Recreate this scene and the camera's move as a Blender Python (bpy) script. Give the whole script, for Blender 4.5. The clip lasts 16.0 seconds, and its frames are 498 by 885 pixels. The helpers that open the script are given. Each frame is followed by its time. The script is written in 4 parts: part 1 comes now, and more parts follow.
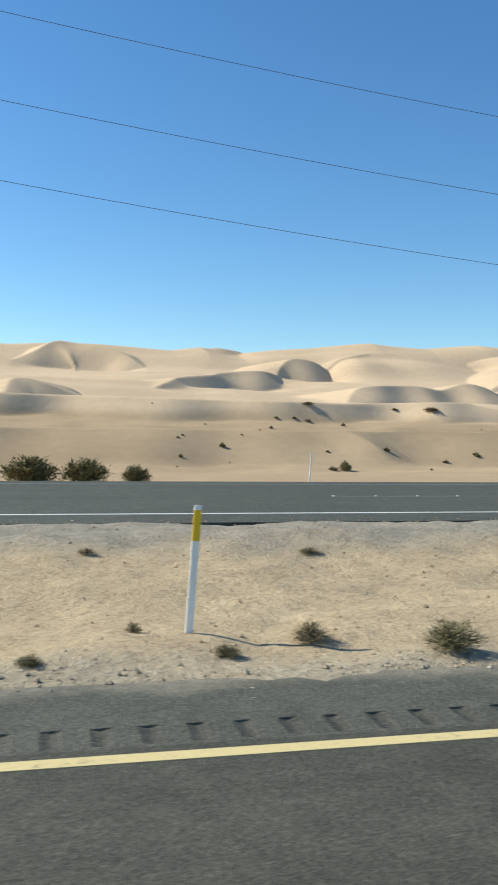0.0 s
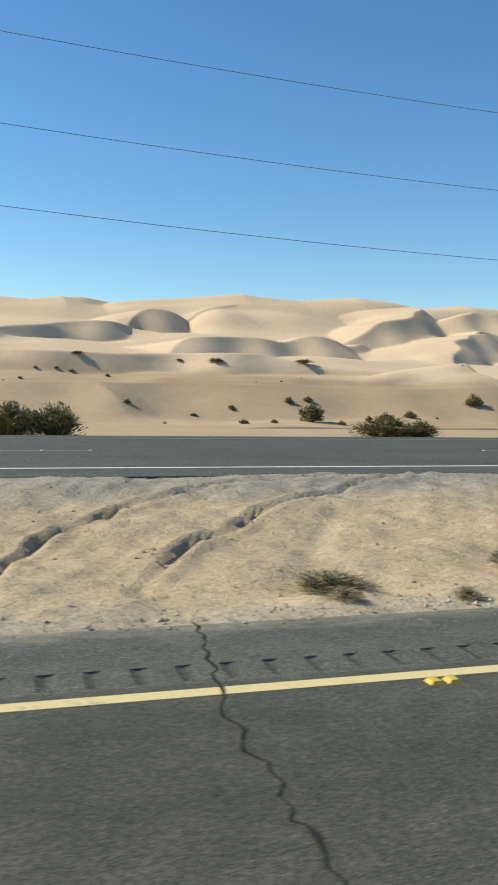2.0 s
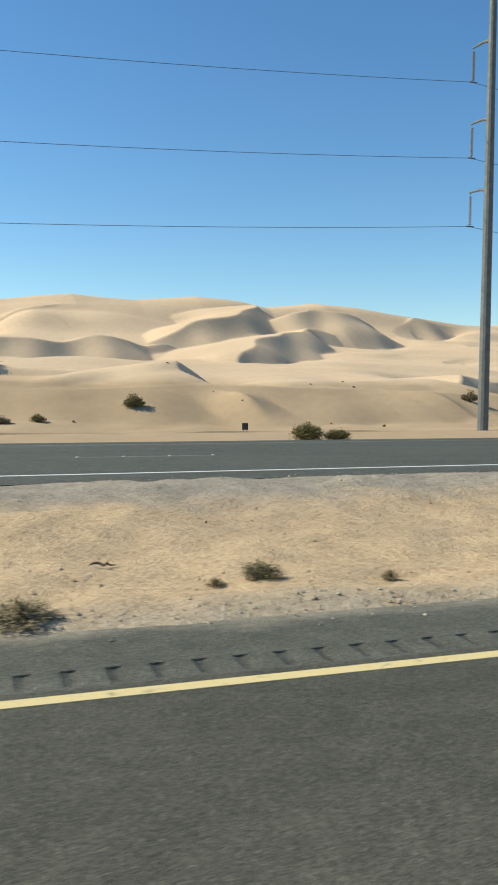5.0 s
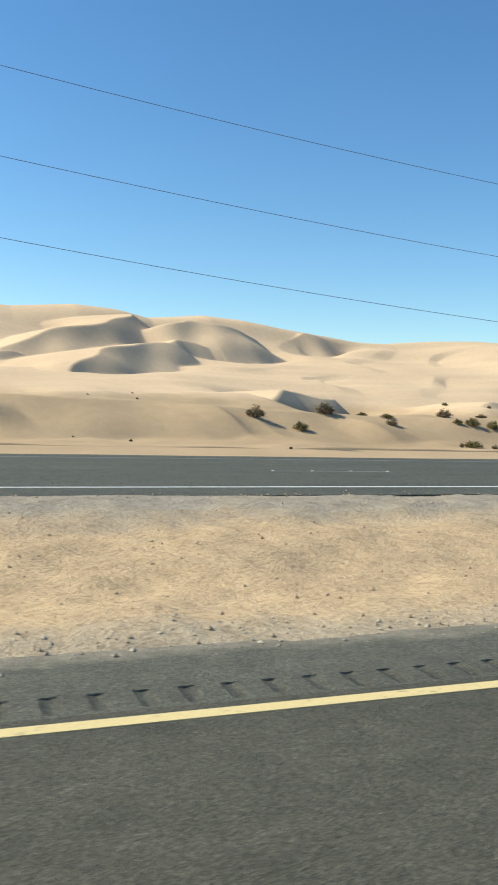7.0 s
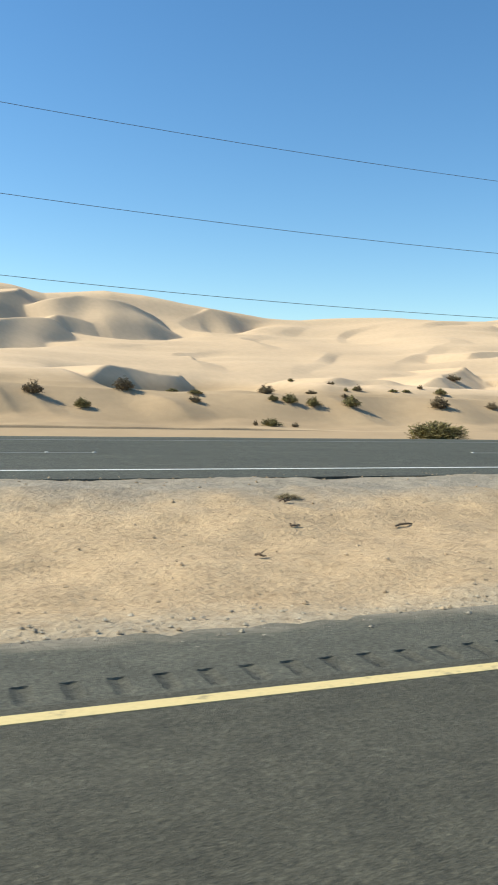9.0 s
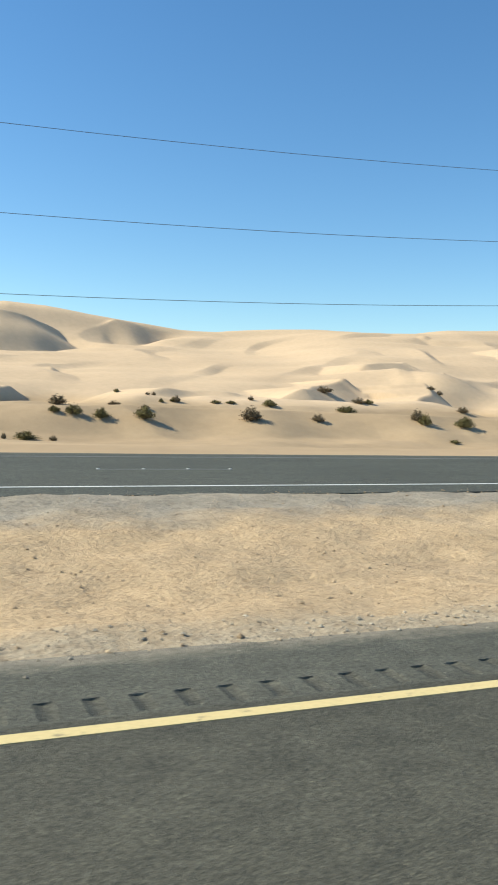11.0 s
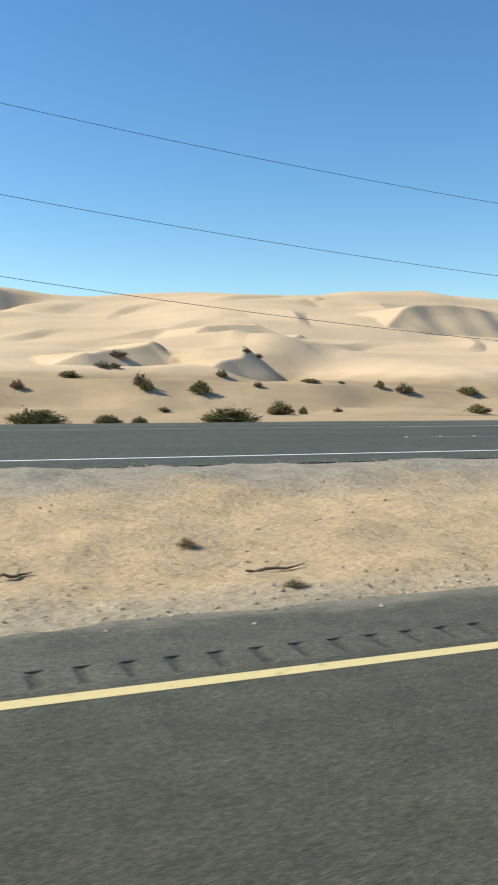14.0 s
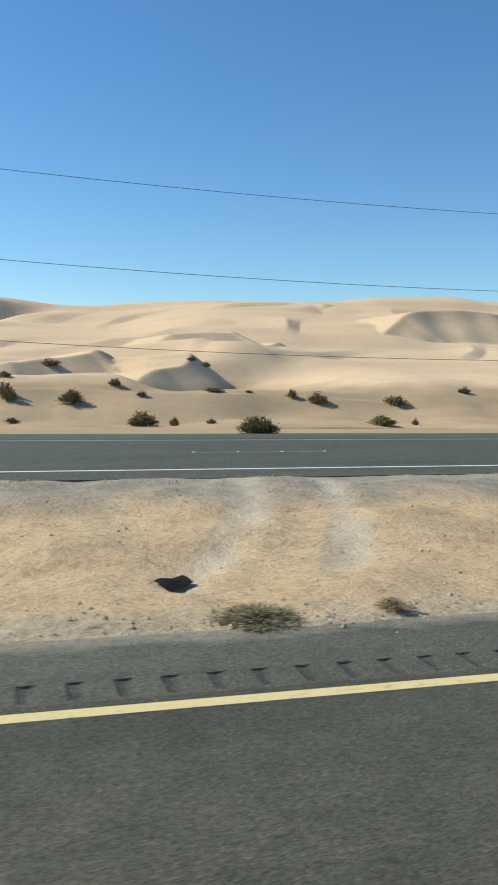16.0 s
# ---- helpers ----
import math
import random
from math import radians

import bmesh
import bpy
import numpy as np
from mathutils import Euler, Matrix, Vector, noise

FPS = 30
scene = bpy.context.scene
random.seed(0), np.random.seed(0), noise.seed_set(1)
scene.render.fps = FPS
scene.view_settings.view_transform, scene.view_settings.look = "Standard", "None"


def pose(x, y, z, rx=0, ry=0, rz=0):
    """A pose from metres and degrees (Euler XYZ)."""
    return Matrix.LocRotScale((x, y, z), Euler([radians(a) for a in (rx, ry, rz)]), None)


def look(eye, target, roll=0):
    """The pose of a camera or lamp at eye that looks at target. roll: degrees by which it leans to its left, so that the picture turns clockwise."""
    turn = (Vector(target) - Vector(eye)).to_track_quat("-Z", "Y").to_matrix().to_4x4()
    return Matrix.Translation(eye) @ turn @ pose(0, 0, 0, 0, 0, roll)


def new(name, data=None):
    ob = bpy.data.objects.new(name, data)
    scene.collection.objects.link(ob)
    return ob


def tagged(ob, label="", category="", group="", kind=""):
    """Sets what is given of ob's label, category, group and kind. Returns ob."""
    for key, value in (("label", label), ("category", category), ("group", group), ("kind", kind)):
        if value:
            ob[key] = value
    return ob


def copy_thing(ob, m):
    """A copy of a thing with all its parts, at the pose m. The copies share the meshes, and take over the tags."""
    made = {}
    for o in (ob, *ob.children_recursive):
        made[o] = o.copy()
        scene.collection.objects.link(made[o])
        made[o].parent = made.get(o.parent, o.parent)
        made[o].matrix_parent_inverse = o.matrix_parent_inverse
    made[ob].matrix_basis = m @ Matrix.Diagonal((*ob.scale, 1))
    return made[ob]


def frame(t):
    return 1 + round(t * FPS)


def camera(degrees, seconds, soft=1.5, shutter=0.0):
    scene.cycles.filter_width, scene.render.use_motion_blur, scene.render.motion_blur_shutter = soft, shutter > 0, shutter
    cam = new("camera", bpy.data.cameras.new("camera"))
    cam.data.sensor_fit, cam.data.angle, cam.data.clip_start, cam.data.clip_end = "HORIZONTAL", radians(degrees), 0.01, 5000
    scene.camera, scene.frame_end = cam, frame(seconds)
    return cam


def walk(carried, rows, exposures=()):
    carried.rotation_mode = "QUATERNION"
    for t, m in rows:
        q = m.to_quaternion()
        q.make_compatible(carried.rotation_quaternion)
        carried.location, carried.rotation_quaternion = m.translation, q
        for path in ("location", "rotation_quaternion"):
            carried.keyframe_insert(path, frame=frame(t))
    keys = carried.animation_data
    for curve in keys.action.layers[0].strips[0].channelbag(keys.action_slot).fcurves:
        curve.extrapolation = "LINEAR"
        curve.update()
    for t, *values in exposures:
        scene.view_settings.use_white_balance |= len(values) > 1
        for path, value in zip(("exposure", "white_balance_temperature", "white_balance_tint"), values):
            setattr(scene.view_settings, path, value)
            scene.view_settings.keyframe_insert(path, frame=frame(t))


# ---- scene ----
cam = camera(32.76, 16.0, soft=1.9, shutter=0.03)

EYE = 1.85  # height of the lens over the near carriageway


def view(x, y, yaw, pitch, roll):
    """A pose at (x, y) at eye height; yaw turns from +y towards +x, roll leans to the right."""
    a, b = radians(yaw), radians(pitch)
    eye = Vector((x, y, EYE))
    way = Vector((math.sin(a) * math.cos(b), math.cos(a) * math.cos(b), math.sin(b)))
    return look(eye, eye + way, -roll)


# seconds, metres along the road, metres across, yaw, pitch, roll
DRIVE = [
    (0.0, 1.19, 0.08, 12.80, -0.34, -0.84), (0.5, 13.97, 0.13, 13.74, -1.41, -0.28),
    (1.0, 26.96, 0.11, 14.63, -2.21, -0.44), (1.5, 39.00, 0.04, 15.53, -2.53, -1.16),
    (2.0, 52.16, -0.05, 16.17, -3.34, -1.14), (2.5, 65.26, -0.18, 16.38, -4.29, -0.29),
    (3.0, 77.94, -0.31, 17.01, -4.06, -0.44), (3.5, 91.54, -0.35, 17.67, -3.93, -0.39),
    (4.0, 104.59, -0.35, 17.43, -3.82, -0.30), (4.5, 119.17, -0.32, 17.09, -3.17, -0.15),
    (5.0, 133.86, -0.26, 18.14, -3.00, -0.26), (7.5, 198.62, 0.12, 20.96, -1.83, -1.67),
    (8.0, 211.57, 0.18, 21.37, -2.02, -1.36), (8.5, 224.11, 0.15, 21.51, -2.71, -1.29),
    (9.0, 237.24, 0.14, 21.60, -3.12, -1.56), (9.5, 251.10, 0.19, 22.11, -1.88, -1.50),
    (12.0, 317.33, 0.13, 21.60, -2.11, -1.57), (12.5, 330.05, 0.14, 21.74, -2.84, -1.52),
    (13.0, 343.01, 0.14, 21.11, -5.19, -0.51), (13.5, 354.58, 0.04, 21.00, -4.97, -0.59),
    (14.0, 370.18, 0.06, 21.31, -4.00, -0.65), (14.5, 383.40, 0.05, 21.58, -3.68, -1.32),
    (15.0, 396.24, 0.00, 20.27, -3.72, -1.47), (15.5, 409.79, 0.05, 17.15, -3.93, -0.51),
    (16.0, 422.36, 0.08, 15.10, -3.30, -0.61)]
walk(cam, [(row[0], view(*row[1:])) for row in DRIVE], exposures=[
    (0.0, 0.58, 6600, 0), (1.0, 0.48, 6500, 0), (1.5, 0.55, 6850, 0), (2.0, 0.54, 6800, 0), (3.0, 0.50, 6500, 0), (4.0, 0.51, 6550, 0), (5.0, 0.58, 7000, 0), (7.5, 0.74, 7000, 0), (9.0, 0.75, 7000, 0),
    (12.5, 0.74, 7000, 0), (14.5, 0.62, 6750, 0), (16.0, 0.50, 6700, 0)])

# ---- light: clear desert morning, sun from the left and a little beyond the dunes ----
SUN = Vector((-0.72, 0.324, 0.614)).normalized()
sun = new("sun", bpy.data.lights.new("sun", "SUN"))
sun.data.energy, sun.data.angle, sun.data.color = 4.2, radians(0.55), (1.0, 0.94, 0.84)
sun.matrix_world = look(SUN * 300, (0, 0, 0))
world = bpy.data.worlds.new("sky")
scene.world = world
world.use_nodes = True
wn = world.node_tree.nodes
wl = world.node_tree.links
sky = wn.new("ShaderNodeTexSky")
sky.sky_type, sky.sun_disc = "NISHITA", False
sky.sun_elevation, sky.sun_rotation = math.asin(SUN.z), math.atan2(SUN.x, SUN.y)
sky.air_density, sky.dust_density, sky.ozone_density, sky.altitude = 1.0, 0.15, 4.0, 60
deep = wn.new("ShaderNodeHueSaturation")
deep.inputs["Hue"].default_value, deep.inputs["Saturation"].default_value = 0.503, 1.19
wl.new(sky.outputs[0], deep.inputs["Color"])
wl.new(deep.outputs[0], wn["Background"].inputs[0])
wn["Background"].inputs[1].default_value = 0.109

# ---- materials ----


def material(name, base, rough=0.9, metal=0.0):
    m = bpy.data.materials.new(name)
    m.use_nodes = True
    b = m.node_tree.nodes["Principled BSDF"]
    b.inputs["Base Color"].default_value = (*base, 1)
    b.inputs["Roughness"].default_value, b.inputs["Metallic"].default_value = rough, metal
    b.inputs["Specular IOR Level"].default_value = 0.25
    return m


class Nodes:
    """Shortcuts for building a node material."""

    def __init__(self, m):
        self.t = m.node_tree
        self.b = self.t.nodes["Principled BSDF"]
        self.place = self.t.nodes.new("ShaderNodeNewGeometry").outputs["Position"]

    def scaled(self, sx, sy, sz, source=None):
        n = self.t.nodes.new("ShaderNodeMapping")
        n.inputs["Scale"].default_value = (sx, sy, sz)
        self.t.links.new(source or self.place, n.inputs[0])
        return n.outputs[0]

    def noise(self, scale, detail=4, rough=0.55, vector=None):
        n = self.t.nodes.new("ShaderNodeTexNoise")
        n.inputs["Scale"].default_value, n.inputs["Detail"].default_value = scale, detail
        n.inputs["Roughness"].default_value = rough
        self.t.links.new(vector or self.place, n.inputs["Vector"])
        return n.outputs["Fac"]

    def cells(self, scale, vector=None):
        n = self.t.nodes.new("ShaderNodeTexVoronoi")
        n.inputs["Scale"].default_value = scale
        self.t.links.new(vector or self.place, n.inputs["Vector"])
        return n

    def ramp(self, value, *stops):
        n = self.t.nodes.new("ShaderNodeValToRGB")
        while len(n.color_ramp.elements) < len(stops):
            n.color_ramp.elements.new(0.5)
        for e, (at, colour) in zip(n.color_ramp.elements, stops):
            e.position, e.color = at, (*colour, 1) if len(colour) == 3 else colour
        self.t.links.new(value, n.inputs[0])
        return n.outputs[0]

    def mix(self, fac, a, b, mode="MIX"):
        n = self.t.nodes.new("ShaderNodeMix")
        n.data_type, n.blend_type = "RGBA", mode
        for value, at in ((fac, 0), (a, 6), (b, 7)):
            if isinstance(value, (int, float)):
                n.inputs[at].default_value = value
            elif isinstance(value, tuple):
                n.inputs[at].default_value = (*value, 1)
            else:
                self.t.links.new(value, n.inputs[at])
        return n.outputs[2]

    def math(self, how, a, b=0.0):
        n = self.t.nodes.new("ShaderNodeMath")
        n.operation = how
        for value, at in ((a, 0), (b, 1)):
            if isinstance(value, (int, float)):
                n.inputs[at].default_value = value
            else:
                self.t.links.new(value, n.inputs[at])
        return n.outputs[0]

    def colour(self, socket):
        self.t.links.new(socket, self.b.inputs["Base Color"])

    def bump(self, height, strength, distance):
        n = self.t.nodes.new("ShaderNodeBump")
        n.inputs["Strength"].default_value, n.inputs["Distance"].default_value = strength, distance
        self.t.links.new(height, n.inputs["Height"])
        self.t.links.new(n.outputs[0], self.b.inputs["Normal"])


def dune_sand():
    m = material("dune_sand", (0.5, 0.38, 0.25), 0.95)
    n = Nodes(m)
    n.b.inputs["Specular IOR Level"].default_value = 0.1
    broad = n.noise(0.012, 4)
    fine = n.noise(0.35, 5, 0.6)
    clean = n.ramp(broad, (0.3, (0.6, 0.437, 0.287)), (0.7, (0.655, 0.482, 0.32)))
    coarse = n.ramp(n.noise(0.03, 5, 0.6, n.scaled(0.35, 1, 1)), (0.32, (0.375, 0.268, 0.165)), (0.68, (0.48, 0.346, 0.216)))
    x = n.t.nodes.new("ShaderNodeSeparateXYZ")
    n.t.links.new(n.place, x.inputs[0])
    side = n.ramp(n.math("MULTIPLY", x.outputs[0], 0.002), (0.1, (0, 0, 0)), (0.75, (1, 1, 1)))
    rise = n.math("ADD", n.math("MULTIPLY", x.outputs[2], 0.05), n.math("MULTIPLY", side, 0.2))
    low = n.ramp(n.math("ADD", rise, n.math("MULTIPLY", n.noise(0.025, 4, 0.6), 0.3)), (0.5, (1, 1, 1)), (0.66, (0, 0, 0)))
    sand = n.mix(low, clean, coarse)
    n.colour(n.mix(0.35, sand, n.ramp(fine, (0.3, (0.72, 0.72, 0.72)), (0.7, (1, 1, 1))), "MULTIPLY"))
    n.bump(n.noise(0.6, 6, 0.65), 0.25, 0.5)
    return m


def gravelly_dirt():
    m = material("gravelly_dirt", (0.4, 0.32, 0.24), 0.97)
    n = Nodes(m)
    n.b.inputs["Specular IOR Level"].default_value = 0.1
    broad = n.ramp(n.noise(0.25, 4, 0.6, n.scaled(0.4, 1.3, 1)), (0.3, (0.40, 0.305, 0.20)), (0.55, (0.48, 0.365, 0.23)), (0.75, (0.53, 0.42, 0.29)))
    grey = n.ramp(n.noise(1.6, 5, 0.65), (0.35, (0.34, 0.30, 0.25)), (0.65, (0.52, 0.45, 0.36)))
    stretch = n.t.nodes.new("ShaderNodeSeparateXYZ")
    n.t.links.new(n.place, stretch.inputs[0])
    along = n.math("ADD", n.math("MULTIPLY", stretch.outputs[0], 0.006), n.math("MULTIPLY", n.noise(0.05, 3), 0.4))
    warm = n.ramp(along, (0.45, (1.03, 0.98, 0.88)), (0.8, (1.1, 0.99, 0.86)))
    dirt = n.mix(1.0, n.mix(0.4, broad, grey), warm, "MULTIPLY")
    verge = n.math("ADD", n.math("MULTIPLY", stretch.outputs[1], 0.5), n.math("MULTIPLY", n.noise(0.9, 4, 0.6), 1.2))
    verge = n.ramp(n.math("SUBTRACT", verge, 6.25), (0.0, (0, 0, 0)), (0.75, (1, 1, 1)))
    dirt = n.mix(n.math("MULTIPLY", verge, 0.85), dirt, n.ramp(n.noise(2.2, 5, 0.7), (0.3, (0.22, 0.2, 0.165)), (0.7, (0.36, 0.325, 0.27))))
    rim = n.math("ADD", n.math("MULTIPLY", stretch.outputs[1], 0.8), n.math("MULTIPLY", n.noise(1.1, 5, 0.65), 1.0))
    rim = n.ramp(n.math("SUBTRACT", rim, 5.6), (0.15, (0.6, 0.6, 0.6)), (0.75, (0, 0, 0)))
    dirt = n.mix(rim, dirt, n.ramp(n.noise(5.0, 5, 0.7), (0.3, (0.27, 0.23, 0.175)), (0.7, (0.49, 0.43, 0.33))))
    grain = n.cells(26.0)
    pebbles = n.ramp(grain.outputs["Distance"], (0.0, (0.62, 0.60, 0.58)), (0.5, (1, 1, 1)))
    specks = n.ramp(n.noise(9.0, 4, 0.7), (0.36, (0.55, 0.52, 0.5)), (0.5, (1, 1, 1)))
    tracks = n.t.nodes.new("ShaderNodeAttribute")
    tracks.attribute_name = "packed_earth"
    rough = n.mix(0.5, n.mix(0.55, dirt, pebbles, "MULTIPLY"), specks, "MULTIPLY")
    n.colour(n.mix(n.math("MULTIPLY", tracks.outputs["Fac"], 0.65), rough, (0.52, 0.455, 0.365)))
    n.bump(n.math("ADD", n.noise(14.0, 5, 0.7), n.math("MULTIPLY", n.noise(2.5, 4), 1.5)), 0.7, 0.05)
    return m


def asphalt(name, dark, light, grain=95.0, dusty=None):
    m = material(name, dark, 0.85)
    n = Nodes(m)
    broad = n.ramp(n.noise(0.6, 5, 0.65, n.scaled(0.3, 1.2, 1)), (0.3, dark), (0.7, light))
    stones = n.cells(grain)
    chips = n.ramp(stones.outputs["Color"], (0.15, (0.5, 0.5, 0.5)), (0.6, (1.0, 1.0, 1.0)), (0.93, (1.35, 1.33, 1.27)), (1.0, (2.8, 2.7, 2.5)))
    clumps = n.ramp(n.noise(26.0, 3, 0.6), (0.32, (0.62, 0.62, 0.62)), (0.68, (1.3, 1.3, 1.28)))
    worn = n.ramp(n.noise(3.0, 6, 0.75), (0.3, (0.6, 0.6, 0.6)), (0.7, (1.24, 1.22, 1.18)))
    speckle = n.mix(0.7, n.mix(0.8, broad, chips, "MULTIPLY"), clumps, "MULTIPLY")
    road = n.mix(0.7, speckle, worn, "MULTIPLY")
    if dusty:  # earth spilled over the edge from the verge
        y = n.t.nodes.new("ShaderNodeSeparateXYZ")
        n.t.links.new(n.place, y.inputs[0])
        spill = n.math("ADD", n.math("SUBTRACT", y.outputs[1], dusty), n.math("MULTIPLY", n.noise(2.3, 6, 0.72, n.scaled(0.5, 1, 1)), 1.1))
        spill = n.ramp(spill, (0.45, (0, 0, 0)), (0.85, (0.85, 0.85, 0.85)))
        road = n.mix(spill, road, n.ramp(n.noise(11.0, 4, 0.7), (0.3, (0.2, 0.17, 0.13)), (0.7, (0.36, 0.31, 0.235))))
    n.colour(road)
    n.bump(n.math("ADD", stones.outputs["Distance"], n.noise(30, 4)), 0.7, 0.012)
    return m


def road_paint(name, base, road):
    m = material(name, base, 0.7)
    n = Nodes(m)
    wear = n.ramp(n.noise(7.0, 6, 0.75), (0.33, (1, 1, 1)), (0.43, (0, 0, 0)))
    n.colour(n.mix(n.math("MULTIPLY", wear, 0.6), n.mix(0.4, base, n.ramp(n.noise(30, 3), (0.3, (0.75, 0.75, 0.75)), (0.6, (1, 1, 1))), "MULTIPLY"), road))
    return m


SAND = dune_sand()
DIRT = gravelly_dirt()
NEAR_ASPHALT = asphalt("near_asphalt", (0.076, 0.0727, 0.0565), (0.1135, 0.108, 0.085))
SHOULDER_ASPHALT = asphalt("shoulder_asphalt", (0.1, 0.098, 0.079), (0.138, 0.134, 0.109), dusty=6.2)
FAR_ASPHALT = asphalt("far_asphalt", (0.074, 0.076, 0.063), (0.1, 0.102, 0.085), 30.0)
# shoulder asphalt darkened to paint in the shade inside the rumble grooves
SHADED_GROOVE_ASPHALT = asphalt("shaded_groove_asphalt", (0.082, 0.08, 0.065), (0.115, 0.112, 0.092))
FAR_SHOULDER = asphalt("far_shoulder_asphalt", (0.088, 0.09, 0.075), (0.118, 0.12, 0.1), 30.0)
YELLOW_PAINT = road_paint("yellow_paint", (0.64, 0.505, 0.25), (0.1, 0.095, 0.085))
WHITE_PAINT = road_paint("white_paint", (0.75, 0.74, 0.70), (0.1, 0.1, 0.1))
WORN_PAINT = road_paint("worn_white_paint", (0.22, 0.22, 0.205), (0.1, 0.1, 0.1))
FADED_PAINT = road_paint("faded_white_paint", (0.42, 0.42, 0.39), (0.1, 0.1, 0.1))

# ---- the lie of the land ----
NEAR_EDGE, FAR_NEAR, FAR_EDGE, FAR_Z = 6.45, 14.4, 27.6, 0.38  # edges of the two carriageways, height of the far one


def smooth(a, b, v):
    k = np.clip((v - a) / (b - a), 0, 1)
    return k * k * (3 - 2 * k)


rng = np.random.RandomState(7)
WAVES = [(rng.uniform(0, 6.28), rng.uniform(0, 6.28), rng.uniform(0.7, 1.4)) for k in range(60)]


def ripple(x, y, size, first, count=7):
    """Soft irregular relief, about -1 to 1, with features of that size in metres."""
    total = 0
    for a, b, f in WAVES[first:first + count]:
        k = 6.283 * f / size
        total = total + np.sin(k * (x * math.cos(a) + y * math.sin(a)) + b)
    return total / math.sqrt(count)


# Crests of wind-built ridges: height of the slip face's slope, slope of the back, then points (along, across, height); the slip
# face lies to the right of the way from the first point to the last.
WEST_CRESTS = [
    (0.69, 0.06, [(44, 343, 24.0), (56, 362, 27.6), (75, 385, 31.4), (92, 400, 34.2), (112, 417, 33.4)]),
    (0.69, 0.10, [(110, 416, 33.0), (114, 425, 39.5), (121, 434, 43.8), (130, 442, 44.8), (139, 446, 43.4), (146, 448, 40.5)]),
    (0.60, 0.08, [(150, 450, 42.0), (160, 459, 47.5), (178, 470, 52.0), (192, 486, 52.2), (208, 503, 51.6)]),
    (0.69, 0.05, [(117, 319, 19.8), (127, 328, 23.6), (152, 345, 25.5), (168, 352, 24.4), (184, 358, 28.0), (196, 362, 26.9), (206, 369, 24.6), (222, 382, 25.8)]),
    (0.69, 0.12, [(-14, 462, 44.5), (1, 474, 53.0), (16, 474, 51.8), (32, 464, 48.0), (48, 448, 38.5)])]
MIDDLE_CRESTS = [
    (0.74, 0.06, [(228, 396, 34.5), (240, 404, 39.5), (256, 416, 43.4), (272, 430, 47.6), (283, 446, 52.4), (292, 470, 55.0)]),
    (0.69, 0.08, [(296, 436, 47.0), (310, 438, 50.2), (320, 441, 51.5), (341, 445, 50.2), (352, 450, 46.8), (366, 462, 42.5)]),
    (0.69, 0.06, [(238, 326, 19.4), (253, 350, 27.2), (268, 368, 31.0), (286, 388, 34.4), (299, 399, 33.4)]),
    (0.69, 0.10, [(297, 410, 36.5), (304, 415, 38.4), (314, 416, 36.8), (325, 419, 32.4)]),
    (0.72, 0.03, [(392, 473, 51.0), (399, 477, 52.8), (407, 480, 52.3), (414, 482, 51.0), (422, 484, 49.2), (432, 487, 47.2), (441, 492, 44.5)]),
    (0.60, 0.03, [(240, 345, 18.5), (262, 350, 19.3), (284, 362, 19.0)])]
EAST_CRESTS = [
    (0.82, 0.04, [(287, 243, 8.8), (296, 254, 9.9), (306, 261, 8.3), (316, 268, 8.0), (324, 275, 7.4)]),
    (0.60, 0.08, [(333, 300, 10.0), (338, 316, 14.0), (342, 333, 17.4)]),
    (0.69, 0.05, [(414, 268, 9.6), (421, 272, 11.0), (428, 279, 12.2), (437, 285, 13.2), (444, 290, 14.8), (450, 294, 15.6)]),
    (0.72, 0.05, [(462, 260, 7.7), (467, 265, 9.6), (472, 270, 10.8), (476, 279, 13.4), (479, 288, 14.8)]),
    (0.69, 0.05, [(501, 321, 20.8), (509, 326, 21.6), (518, 336, 21.6), (530, 346, 23.0)]),
    (0.50, 0.02, [(478, 331, 23.4), (485, 336, 25.4), (493, 341, 26.6), (504, 346, 27.2), (513, 350, 27.0)]),
    (0.69, 0.06, [(588, 366, 31.0), (595, 373, 36.5), (603, 380, 41.3), (620, 390, 44.5), (642, 396, 46.0), (665, 402, 45.2), (690, 410, 44.0), (714, 422, 41.0)])]
LOW_CRESTS = [
    (0.60, 0.03, [(-13, 262, 16.2), (-7, 272, 19.4), (5, 270, 15.8)]),
    (0.69, 0.10, [(194, 214, 6.0), (191, 226, 9.4), (187, 239, 12.0)]),
    (0.69, 0.06, [(543, 270, 5.2), (544, 278, 8.0), (546, 287, 9.4)]),
    (0.60, 0.02, [(352, 232, 7.4), (366, 236, 8.0), (384, 240, 7.2)]),
    (0.60, 0.05, [(68, 489, 50.0), (76, 492, 52.6), (84, 495, 53.9), (94, 498, 55.0), (103, 500, 54.2), (114, 502, 52.0)]),
    (0.60, 0.05, [(585, 450, 52.2), (594, 446, 50.0), (600, 450, 48.0)])]
